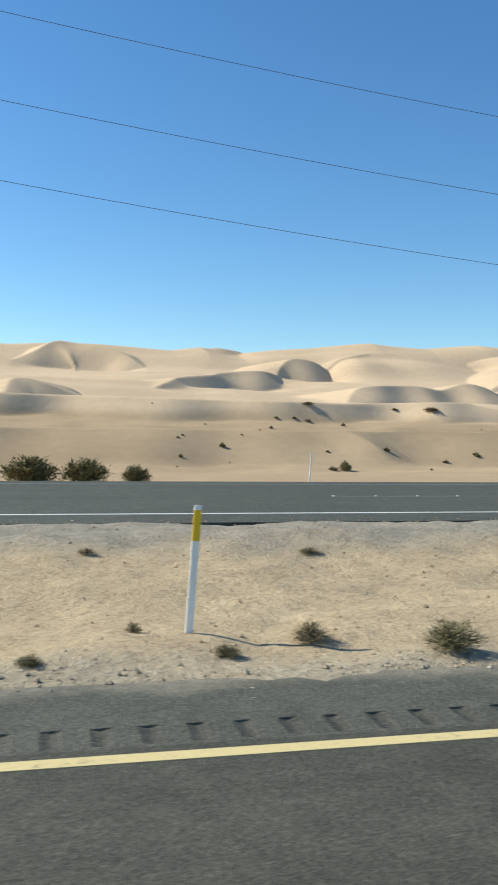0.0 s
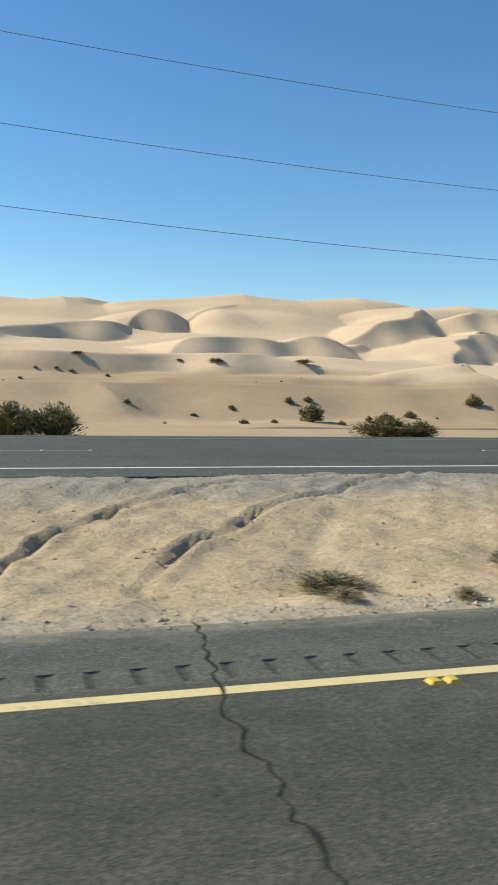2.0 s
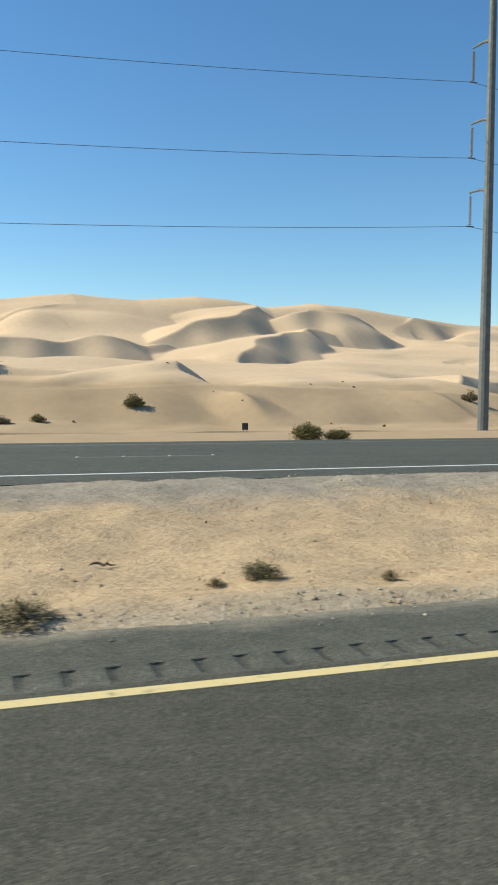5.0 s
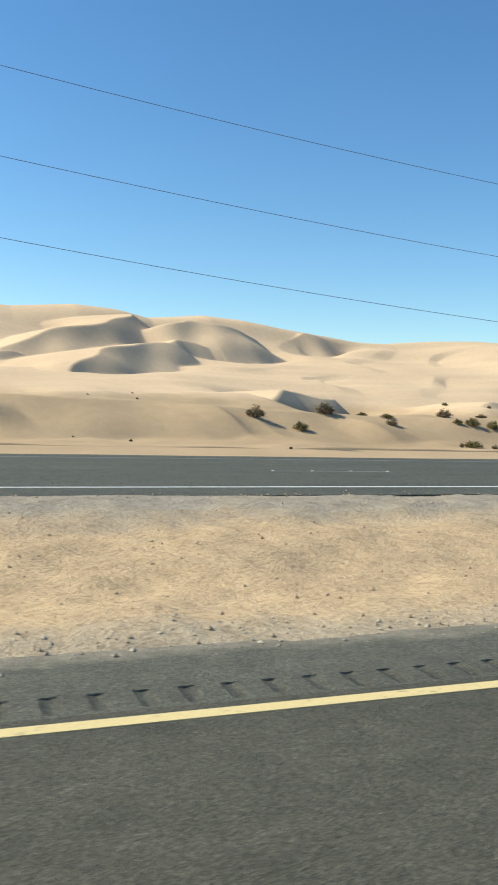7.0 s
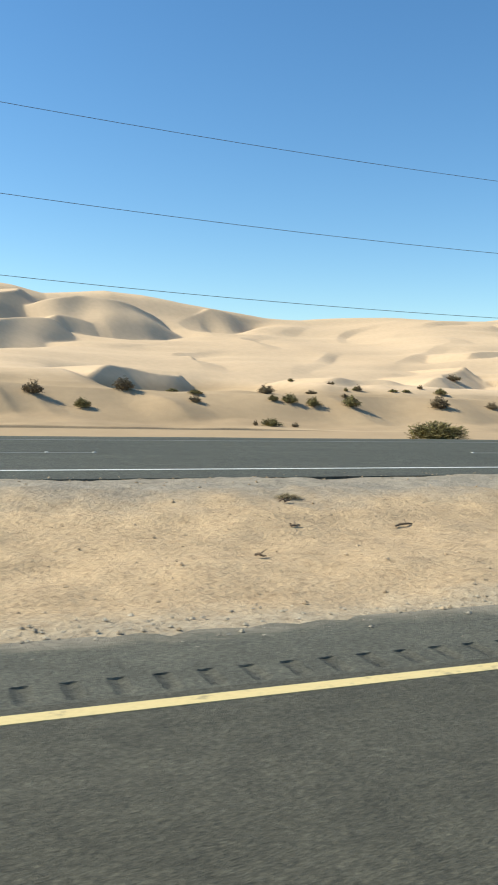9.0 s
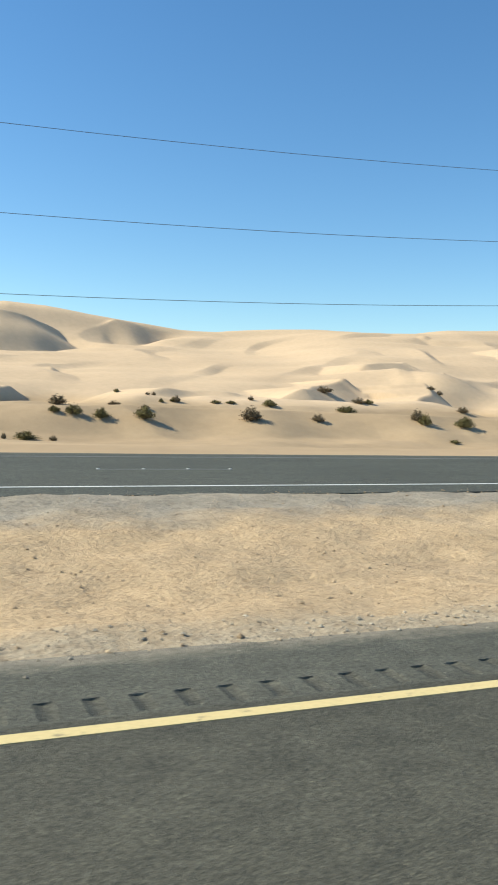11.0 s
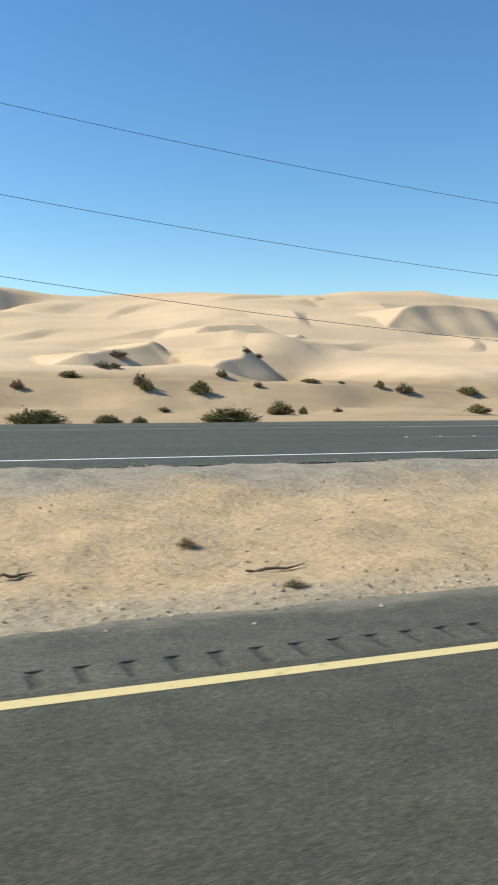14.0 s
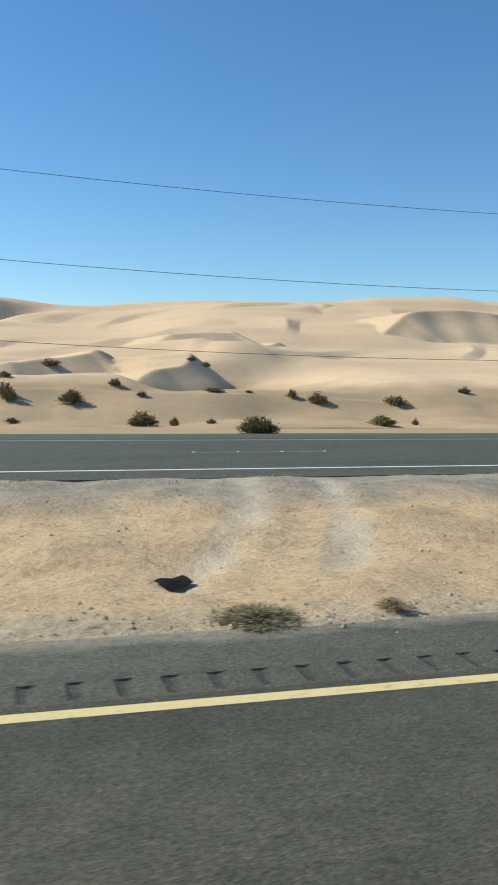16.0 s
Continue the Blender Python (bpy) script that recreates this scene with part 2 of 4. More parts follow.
# the two long banks in front of the dunes: (along, across, height) of their brinks
SECOND_BANK = [(-70, 237, 12.8), (1, 236, 12.9), (32, 234, 12.4), (64, 234, 12.3), (82, 236, 12.2), (109, 238, 13.2), (125, 240, 13.7), (143, 236, 10.0), (178, 235, 7.9), (205, 236, 6.4)]
FRONT_BANK = [(-90, 200, 3.2), (4, 200, 3.5), (42, 205, 3.6), (72, 208, 3.7), (105, 210, 4.1), (157, 210, 3.8), (192, 214, 5.4), (214, 212, 4.8), (236, 208, 4.6), (254, 205, 3.4), (280, 205, 2.9),
              (306, 205, 2.2), (353, 207, 2.9), (378, 206, 2.9), (403, 206, 2.5), (433, 200, 2.4), (446, 202, 1.9), (476, 205, 1.8), (496, 206, 1.0), (520, 204, -0.6), (680, 204, -1.0)]


def crest_field(x, y, lee, back, points, tail=26.0):
    """A sharp-crested ridge at x, y, with a straight slip face on one side, a gentle back on the other and ends that dive under:
    its height, the distance before the crest and the height of the crest there."""
    p = np.array(points, float)
    for end, beside in ((0, 1), (-1, -2)):
        way = p[end] - p[beside]
        way = way / np.hypot(way[0], way[1]) * tail
        extra = p[end] + [way[0], way[1], -0.42 * tail]
        p = np.vstack([extra, p]) if end == 0 else np.vstack([p, extra])
    # a smooth curve through the points
    k = np.linspace(0, len(p) - 1, 20 * (len(p) - 1) + 1)
    i = np.minimum(k.astype(int), len(p) - 2)
    f = (k - i)[:, None]
    a, b, c, d = p[np.maximum(i - 1, 0)], p[i], p[i + 1], p[np.minimum(i + 2, len(p) - 1)]
    line = b + 0.5 * f * (c - a + f * (2 * a - 5 * b + 4 * c - d + f * (3 * (b - c) + d - a)))
    far, side, top = np.full(x.shape, 1e9), np.zeros(x.shape), np.zeros(x.shape)
    for q, r in zip(line, line[1:]):
        ex, ey = r[0] - q[0], r[1] - q[1]
        s = np.clip(((x - q[0]) * ex + (y - q[1]) * ey) / (ex * ex + ey * ey), 0, 1)
        dx, dy = x - q[0] - s * ex, y - q[1] - s * ey
        d2 = dx * dx + dy * dy
        near = d2 < far
        far = np.where(near, d2, far)
        side = np.where(near, dx * ey - dy * ex, side)
        top = np.where(near, q[2] + s * (r[2] - q[2]), top)
    away = np.sqrt(far)
    return np.where(side > 0, top - lee * away, top - back * away - 0.0012 * away * away), np.where(side > 0, away, 0), top


def over(a, b, soft):
    """The higher of two surfaces, with a rounded join."""
    return 0.5 * (a + b + np.sqrt((a - b) ** 2 + soft * soft))


def height(x, y):
    """Height of the ground at x, y (arrays)."""
    low = np.interp(y, [-5000, -40, -9, 27, 33, 36, 42, 60, 120, 164, 178, 190, 200, 208, 215, 222, 228, 245, 275, 305, 325, 343, 370, 400, 430, 455, 500],
                    [-2, -1.5, -0.5, 0.1, 0.15, 0.3, -0.35, -1.0, -3.8, -5.2, -4.9, -4.2, -2.0, 1.6, 4.2, 5.8, 6.6, 8.0, 10.5, 14.5, 17.0, 19.0, 24.0, 29.0, 34.0, 39.5, 47])
    sky = np.interp(x, [-300, -25, 10, 66, 84, 106, 153, 189, 226, 262, 288, 304, 340, 362, 385, 417, 440, 465, 500, 552, 610, 633, 690, 725, 1000],
                    [50, 52, 54.5, 53.5, 56, 52.5, 56, 61, 59.5, 62.5, 60.5, 57.5, 61.5, 60.7, 57, 54, 51.5, 51, 54, 58, 58.7, 61, 66, 64, 56])
    rise = np.interp(y, [290, 320, 345, 361, 385, 420, 450, 500], [0, 1.5, 3.5, 6.0, 8.5, 11.0, 12.0, 8.0])
    low = low + rise * smooth(430, 520, x - 0.25 * (y - 350))
    low = low + 3.6 * (1 - smooth(60, 110, x)) * np.exp(-((y - 345) / 30) ** 2)
    low = low - 4.2 * smooth(262, 305, x) * (1 - smooth(500, 545, x)) * np.exp(-((y - 274) / 30) ** 2)
    low = low + 5.5 * np.exp(-((x - 268) / 34) ** 2 - ((y - 414) / 24) ** 2)
    low = low + 5.0 * np.exp(-((x - 497) / 17) ** 2 - ((y - 300) / 15) ** 2) + 8.0 * smooth(138, 166, x) * (1 - smooth(195, 265, x)) * np.exp(-((y - 446) / 20) ** 2) + 4.5 * np.exp(-((x - 495) / 34) ** 2 - ((y - 322) / 20) ** 2)
    # bowls blown out before the two barchans that stand nearest
    bowl = smooth(274, 292, x) * (1 - smooth(328, 352, x)) + smooth(446, 464, x) * (1 - smooth(496, 526, x))
    bowl = bowl * smooth(206, 216, y) * (1 - smooth(266, 292, y))
    low = low - bowl * np.maximum(0, low - 2.2 - 0.014 * (y - 212))
    k = smooth(445, 502, y + 3 * ripple(x, y, 70, 12, 5))
    base = low * (1 - k) + sky * k - 0.04 * np.maximum(y - 502, 0) * (y < 900) - 16 * (y >= 900)
    base = base - 5.5 * np.exp(-((x - 417) / 19) ** 2 - ((y - 470 - 0.3 * (x - 417)) / 9) ** 2)
    side = 1 - smooth(900, 2000, np.abs(x - 350))
    base = base * (0.35 + 0.65 * side)
    rough = smooth(225, 300, y)
    base = base + rough * (0.8 * ripple(x * 0.8, y * 1.2, 115, 0) + 0.3 * ripple(x * 0.6, y * 1.5, 38, 10))
    base = base + smooth(30, 60, y) * (0.25 + 0.75 * smooth(145, 170, y)) * (1 - 0.8 * rough) * (0.45 * ripple(x, y, 40, 20) + 0.15 * ripple(x, y, 13, 30))
    # low broken swells, steeper on the side away from the wind
    u = (0.8 * x - 0.6 * y + 9 * ripple(x, y, 90, 40)) / 42
    f = u - np.floor(u)
    swell = np.where(f < 0.78, f / 0.78, (1 - f) / 0.22) - 0.5
    east = smooth(300, 345, x) * smooth(283, 318, y) * (1 - smooth(440, 485, y))
    base = base + 2.4 * east * swell * np.clip(0.3 + 0.6 * ripple(x, y, 75, 30), 0, 1)
    # the banks: the sand stands in two steps before the dunes begin
    wx, wy = x + 1.6 * ripple(x, y, 37, 12, 5), y + 1.3 * ripple(x, y, 31, 22, 5)
    for brinks, slope, reach in ((FRONT_BANK, 0.38, (160, 250)), (SECOND_BANK, 0.70, (205, 300))):
        near = (y > reach[0]) & (y < reach[1]) & (x > -260) & (x < 780)
        b = np.array(brinks, float)
        at, top = np.interp(wx[near], b[:, 0], b[:, 1]), np.interp(wx[near], b[:, 0], b[:, 2])
        if brinks is SECOND_BANK:
            top = top - 0.09 * np.maximum(wx[near] - 190, 0)
        u = at + 2.2 * ripple(x[near], 0 * x[near], 46, 25, 5) - wy[near]
        step = np.where(u > 0, top - slope * u, top + 0.015 * u - 0.0010 * u * u)
        base[near] = over(base[near], step, 0.5)
    # spurs of slumped sand on the front of the bank
    for at, wide, tall in ((76, 9, 1.6), (197, 9, 3.8), (255, 8, 1.6), (263, 6, 1.4), (294, 9, 1.8), (342, 8, 1.4)):
        slant = (x - at - 0.3 * (196 - y)) / wide
        base = base + tall * np.maximum(0, 1 - np.abs(slant)) ** 1.2 * np.exp(-((y - 196) / 8.0) ** 2)
    ridges = []
    for lee, back, points in WEST_CRESTS + MIDDLE_CRESTS + EAST_CRESTS + LOW_CRESTS:
        px, py = [p[0] for p in points], [p[1] for p in points]
        near = (x > min(px) - 70) & (x < max(px) + 70) & (y > min(py) - 70) & (y < max(py) + 90)
        if near.any():
            ridges.append((near, *crest_field(wx[near], wy[near], lee, back, points)))
    # the wind has scoured a hollow before each slip face, deepest at its foot
    bare, scour = base.copy(), np.zeros(base.shape)
    for near, ridge, before, top in ridges:
        tall = np.maximum(top - bare[near], 0)
        beyond = np.maximum(before - tall / 0.69, 0)
        scour[near] = np.maximum(scour[near], np.minimum(0.4 * tall, 3.6) * np.exp(-(beyond / 13.0) ** 2) * (before > 0))
    base = base - scour
    for near, ridge, before, top in ridges:
        base[near] = over(base[near], ridge, 0.3)
    # windrow of earth left by a grader along a dirt track on the plain
    berm = smooth(60, 110, x) * (1 - smooth(285, 325, x) + 0.7 * smooth(394, 420, x)) * (0.8 + 0.2 * ripple(x, y * 0.1, 24, 8, 5))
    base = base + 0.75 * berm * np.exp(-((y - 131 - 0.4 * ripple(x, 0 * y, 90, 18, 5)) / 0.4) ** 2)
    return base


def steps(*spans):
    """Rising numbers: (from, to, step) after one another."""
    return np.concatenate([np.arange(a, b, d) for a, b, d in spans])


def sheet(name, xs, ys, zs, mat, smooth_shaded=True):
    """A mesh over the grid xs by ys with heights zs."""
    gx, gy = np.meshgrid(xs, ys)
    co = np.stack([gx.ravel(), gy.ravel(), zs.ravel()], 1)
    nx, ny = len(xs), len(ys)
    i = (np.arange(ny - 1)[:, None] * nx + np.arange(nx - 1)[None]).ravel()
    quads = np.stack([i, i + 1, i + nx + 1, i + nx], 1)
    me = bpy.data.meshes.new(name)
    me.vertices.add(len(co))
    me.vertices.foreach_set("co", co.ravel())
    me.loops.add(quads.size)
    me.loops.foreach_set("vertex_index", quads.ravel())
    me.polygons.add(len(quads))
    me.polygons.foreach_set("loop_start", np.arange(0, quads.size, 4))
    me.polygons.foreach_set("use_smooth", np.full(len(quads), smooth_shaded))
    me.update(calc_edges=True)
    me.materials.append(mat)
    return new(name, me)


# ---- the ground: one sheet to the horizon ----
gx = steps((-4000, -400, 300), (-400, -70, 15), (-70, 690, 0.85), (690, 1000, 4), (1000, 4301, 300))
gy = steps((-4000, -40, 330), (-40, 26, 8), (26, 33, 1.5), (33, 41, 0.5), (41, 129, 4), (129, 133, 0.2), (133, 150, 3.4), (150, 215, 0.8), (215, 360, 0.9), (360, 500, 1.1), (500, 620, 2.5), (620, 900, 7), (900, 4500, 300))
mx, my = np.meshgrid(gx, gy)
mz = height(mx, my)
mz = np.where((my < 27) & (my > -30), -0.6, mz)
tagged(sheet("ground", gx, gy, mz, SAND), "pale desert ground of sand rising into wind-blown dunes", "ground", kind="structure")

# the earth strip between the carriageways
sx = steps((-60, -8, 1.5), (-8, 50, 0.22), (50, 60, 0.07), (60, 470, 0.22), (470, 700, 2))
sy = steps((NEAR_EDGE - 0.5, FAR_NEAR + 0.6, 0.12))


RUTS = [  # centre and radius of a wheel's curve, depth and width of the rut
    (58.8, 6.9, 6.9, 0.085, 0.075), (64.7, 2.7, 12.4, 0.08, 0.075), (64.1, 5.5, 9.2, 0.02, 0.2), (17.9, 12.4, 6.0, 0.04, 0.16), (18.8, 12.0, 6.16, 0.04, 0.13),
    (20.1, 13.9, 7.1, 0.04, 0.14), (32.4, 12.4, 11.45, 0.05, 0.10), (32.2, 12.8, 12.2, 0.04, 0.15), (32.2, 13.0, 13.5, 0.04, 0.16), (199.9, 22.6, 26.0, 0.04, 0.15),
    (198.0, 22.6, 26.0, 0.03, 0.13), (412.3, 15.4, 13.7, 0.04, 0.17), (413.1, 15.1, 14.25, 0.04, 0.17), (383.9, 5.7, 12.3, 0.02, 0.2)]


def median_height(qx, qy):
    """Height of the dirt strip: it laps over both asphalt edges and carries old wheel ruts."""
    lap = 0.17 * ripple(qx, qy * 0.2, 1.9, 44, 5) + 0.06 * ripple(qx, qy * 0.2, 0.6, 50, 5)
    edge = smooth(NEAR_EDGE - 0.1, NEAR_EDGE + 0.6, qy) * (1 - smooth(FAR_NEAR - 0.8, FAR_NEAR + 0.1, qy))
    qz = FAR_Z * smooth(NEAR_EDGE + 2, FAR_NEAR - 0.6, qy) + 0.02
    qz = qz - 0.09 * (1 - smooth(NEAR_EDGE - 0.45, NEAR_EDGE + 0.35, qy + lap)) - 0.09 * smooth(FAR_NEAR - 0.35, FAR_NEAR + 0.45, qy + lap)
    qz = qz + edge * (0.045 * ripple(qx, qy, 3.1, 40) + 0.02 * ripple(qx, qy, 0.9, 47) + 0.01 * ripple(qx, qy, 0.5, 53))
    # ruts of wheels that crossed the strip in long curves
    for rx0, ry0, radius, deep, wide in RUTS:
        off = np.hypot(qx - rx0, qy - ry0) - radius + 0.03 * ripple(qx, qy, 1.2, 21, 5)
        worn = np.clip(0.85 + 0.35 * ripple(qx, qy, 1.7, 33, 5), 0, 1.2) * smooth(7.0, 8.6, qy)
        qz = qz + edge * deep * worn * (0.6 * np.exp(-((np.abs(off) - 2.0 * wide) / (0.8 * wide)) ** 2) - np.exp(-(off / wide) ** 2))
    return qz


qx, qy = np.meshgrid(sx, sy)
qz = median_height(qx, qy)
median = tagged(sheet("ground_median", sx, sy, qz, DIRT), "bare gravelly dirt strip with pale wheel tracks between carriageways", "ground", kind="structure")
packed = np.zeros(qx.shape)
for rx0, ry0, radius, deep, wide in RUTS:
    off = np.hypot(qx - rx0, qy - ry0) - radius + 0.05 * ripple(qx, qy, 1.2, 21, 5)
    patchy = np.clip(0.8 + 0.5 * ripple(qx, qy, 2.3, 36, 5), 0, 1)
    packed = np.maximum(packed, np.exp(-(off / (1.5 * wide)) ** 4) * patchy * smooth(7.6, 9.0, qy) * (qx > rx0) * (wide > 0.09))
median.data.attributes.new("packed_earth", "FLOAT", "POINT").data.foreach_set("value", packed.ravel())


def block(bm, x0, x1, y0, y1, z0, z1):
    m = Matrix.Translation(((x0 + x1) / 2, (y0 + y1) / 2, (z0 + z1) / 2)) @ Matrix.Diagonal((x1 - x0, y1 - y0, z1 - z0, 1))
    bmesh.ops.create_cube(bm, size=1, matrix=m)


def part(name, bm, mat, parent=None, label=""):
    me = bpy.data.meshes.new(name)
    bm.to_mesh(me)
    bm.free()
    me.materials.append(mat)
    ob = new(name, me)
    if parent:
        ob.parent = parent
    if label:
        ob["label"] = label
    return ob


bm = bmesh.new()
block(bm, -600, 1200, -7.5, 5.12, -0.4, 0)
tagged(part("road", bm, NEAR_ASPHALT), "dark grey asphalt carriageway with coarse worn aggregate", "road", kind="structure")
bm = bmesh.new()
block(bm, -600, 1200, 5.52, NEAR_EDGE, -0.4, 0)
tagged(part("road_shoulder", bm, SHOULDER_ASPHALT), "paler grey asphalt shoulder beside the dirt median", "road", kind="structure")
bm = bmesh.new()
block(bm, -600, 1200, FAR_NEAR, FAR_EDGE, -0.3, FAR_Z)
tagged(part("road_opposite", bm, FAR_ASPHALT), "grey asphalt carriageway on the far side of the median", "road", kind="structure")



def paved_to(x):
    """Where the paving beyond the opposite carriageway ends; the shoulder widens towards the east."""
    return np.interp(x, [-600, 120, 230, 350, 386, 1200], [27.75, 27.75, 28.7, 28.6, 30.9, 30.9])


bm = bmesh.new()
rows = []
for x in np.concatenate([[-600, -200], np.arange(-60, 560, 1.5), [900, 1200]]):
    out = float(paved_to(x) + 0.07 * ripple(x, 0.0, 5.3, 14, 5))
    rows.append([bm.verts.new(v) for v in ((x, FAR_EDGE, FAR_Z - 0.006), (x, out, FAR_Z - 0.03), (x, out + 0.05, -0.3), (x, FAR_EDGE, -0.3))])
for a, b in zip(rows, rows[1:]):
    for j in range(4):
        bm.faces.new((a[j], b[j], b[j - 3], a[j - 3]))
bm.faces.new(rows[0])
bm.faces.new(rows[-1][::-1])
bmesh.ops.recalc_face_normals(bm, faces=bm.faces[:])
tagged(part("road_shoulder", bm, FAR_SHOULDER), "paler grey asphalt shoulder beyond the far carriageway", "road", kind="structure")

# rumble grooves milled into the shoulder; their floors have shade painted in by a darker asphalt
pitch = 0.305
rx = np.concatenate([-30 + pitch * k + np.array([0, 0.035, 0.07, 0.105, 0.14]) for k in range(1640)])
ry = np.array([5.12, 5.16, 5.2, 5.482, 5.49, 5.52])
dip = np.tile([0, 0.7, 1, 0.7, 0], 1640)[None] * np.array([0, 0, 1, 1, 0, 0])[:, None]
rumble = sheet("road_rumble_strip", rx, ry, -0.017 * dip, SHOULDER_ASPHALT, False)
rumble.data.materials.append(SHADED_GROOVE_ASPHALT)
milled = (np.arange(len(rx) - 1) % 5 < 4)[None] & (np.arange(len(ry) - 1) == 2)[:, None]
rumble.data.polygons.foreach_set("material_index", milled.ravel().astype(np.int32))
tagged(rumble, "row of short grooves milled across the asphalt shoulder", "rumble strip", kind="structure")

bm = bmesh.new()
block(bm, -600, 1200, 4.88, 5.01, -0.05, 0.004)
tagged(part("road_marking_yellow", bm, YELLOW_PAINT), "solid yellow painted edge line on dark asphalt", "road marking", kind="structure")
bm = bmesh.new()
block(bm, -600, 1200, 16.0, 16.13, FAR_Z - 0.05, FAR_Z + 0.004)
tagged(part("road_marking_white", bm, WHITE_PAINT), "thin solid white edge line on grey asphalt", "road marking", kind="structure")
bm = bmesh.new()
block(bm, -600, 386, 26.0, 26.12, FAR_Z - 0.05, FAR_Z + 0.004)
tagged(part("road_marking_white", bm, WORN_PAINT), "thin worn white edge line on grey asphalt", "road marking", kind="structure")
bm = bmesh.new()
block(bm, 386, 1200, 26.0, 26.12, FAR_Z - 0.05, FAR_Z + 0.004)
tagged(part("road_marking_white", bm, FADED_PAINT), "faded white edge line on grey asphalt", "road marking", kind="structure")


# ---- more materials ----
def leafy(name, dark, light):
    m = material(name, light, 0.8)
    n = Nodes(m)
    tone = n.t.nodes.new("ShaderNodeObjectInfo").outputs["Random"]
    island = n.t.nodes.new("ShaderNodeNewGeometry").outputs["Random Per Island"]
    n.colour(n.mix(n.math("ADD", n.math("MULTIPLY", island, 0.75), n.math("MULTIPLY", tone, 0.25)), dark, light))
    n.b.inputs["Specular IOR Level"].default_value = 0.15
    return m


def speckled(name, dark, light, scale, rough=0.8, metal=0.0, bump=0.0):
    m = material(name, light, rough, metal)
    n = Nodes(m)
    v = n.noise(scale, 5, 0.65)
    n.colour(n.ramp(v, (0.3, dark), (0.7, light)))
    if bump:
        n.bump(v, 0.5, bump)
    return m


GREEN_LEAVES = leafy("olive_leaves", (0.085, 0.077, 0.03), (0.25, 0.212, 0.092))
GREY_LEAVES = leafy("grey_green_leaves", (0.12, 0.105, 0.05), (0.31, 0.265, 0.14))
DRY_LEAVES = leafy("dry_twigs", (0.13, 0.10, 0.055), (0.34, 0.275, 0.16))
STRAW = leafy("straw_weeds", (0.2, 0.17, 0.05), (0.42, 0.34, 0.13))
STRAW_LEAVES = leafy("straw_twigs", (0.18, 0.14, 0.073), (0.46, 0.365, 0.21))
BROWN_LEAVES = leafy("brown_grey_leaves", (0.095, 0.073, 0.044), (0.27, 0.208, 0.13))
BARK = speckled("shrub_bark", (0.08, 0.06, 0.04), (0.2, 0.15, 0.1), 30)
STEEL = speckled("weathered_steel", (0.095, 0.105, 0.105), (0.16, 0.17, 0.165), 2.5, 0.65, 0.2)
GLASSY = speckled("insulator_glaze", (0.16, 0.17, 0.17), (0.26, 0.27, 0.27), 6, 0.25)
WIRE = material("conductor", (0.10, 0.115, 0.13), 0.5, 0.4)
WHITE_PLASTIC = speckled("white_post_plastic", (0.78, 0.76, 0.70), (0.9, 0.88, 0.83), 8, 0.6)
YELLOW_SHEET = speckled("yellow_reflective_sheet", (0.75, 0.46, 0.02), (0.85, 0.55, 0.03), 20, 0.45)
REFLECTOR = material("yellow_reflector", (0.62, 0.4, 0.06), 0.4)
CERAMIC = speckled("white_ceramic", (0.32, 0.32, 0.3), (0.5, 0.5, 0.48), 20, 0.6)
RUBBER = speckled("scrap_rubber", (0.012, 0.012, 0.012), (0.04, 0.038, 0.035), 15, 0.8)
STONE = leafy("median_stones", (0.24, 0.17, 0.105), (0.48, 0.37, 0.25))
STONE.node_tree.nodes["Principled BSDF"].inputs["Roughness"].default_value = 0.95
PALE_STONE = leafy("pale_edge_grit", (0.22, 0.185, 0.14), (0.52, 0.45, 0.35))
CRACK = speckled("cracked_asphalt", (0.012, 0.011, 0.01), (0.035, 0.032, 0.028), 6, 0.95)
DARK_BOARD = speckled("dark_sign_back", (0.03, 0.03, 0.03), (0.07, 0.065, 0.06), 5, 0.6)
WOOD = speckled("dry_wood", (0.07, 0.05, 0.035), (0.2, 0.145, 0.1), 14, 0.9)


def ground_at(x, y):
    """Height of whatever lies on the ground at x, y."""
    if y < NEAR_EDGE:
        return 0.0
    if y < FAR_NEAR:
        return float(median_height(np.array([float(x)]), np.array([float(y)]))[0])
    if y < paved_to(x):
        return FAR_Z
    return float(height(np.array([float(x)]), np.array([float(y)]))[0])


def tube(bm, points, radii, sides=6):
    """A tube through the points with those radii, closed at both ends."""
    rings = []
    for k, p in enumerate(points):
        p = Vector(p)
        way = Vector(points[min(k + 1, len(points) - 1)]) - Vector(points[max(k - 1, 0)])
        q = way.to_track_quat("Z", "Y").to_matrix()
        r = radii[k] if isinstance(radii, (list, tuple)) else radii
        rings.append([bm.verts.new(p + q @ Vector((r * math.cos(6.2832 * j / sides), r * math.sin(6.2832 * j / sides), 0))) for j in range(sides)])
    for a, b in zip(rings, rings[1:]):
        for j in range(sides):
            bm.faces.new((a[j], a[(j + 1) % sides], b[(j + 1) % sides], b[j]))
    bm.faces.new(rings[0][::-1])
    bm.faces.new(rings[-1])


def empty(name, m):
    ob = new(name)
    ob.matrix_world = m
    ob.empty_display_size = 0.2
    return ob


# ---- power line beyond the far carriageway ----
LINE_Y, ARM = 51.8, 2.3
POLES = [(-9.7, 28.5), (168.4, 24.7), (346.35, 21.95), (524.6, 18.65)]  # place along the road, height of the top wire there
DROPS = (0.0, 5.4, 10.3)


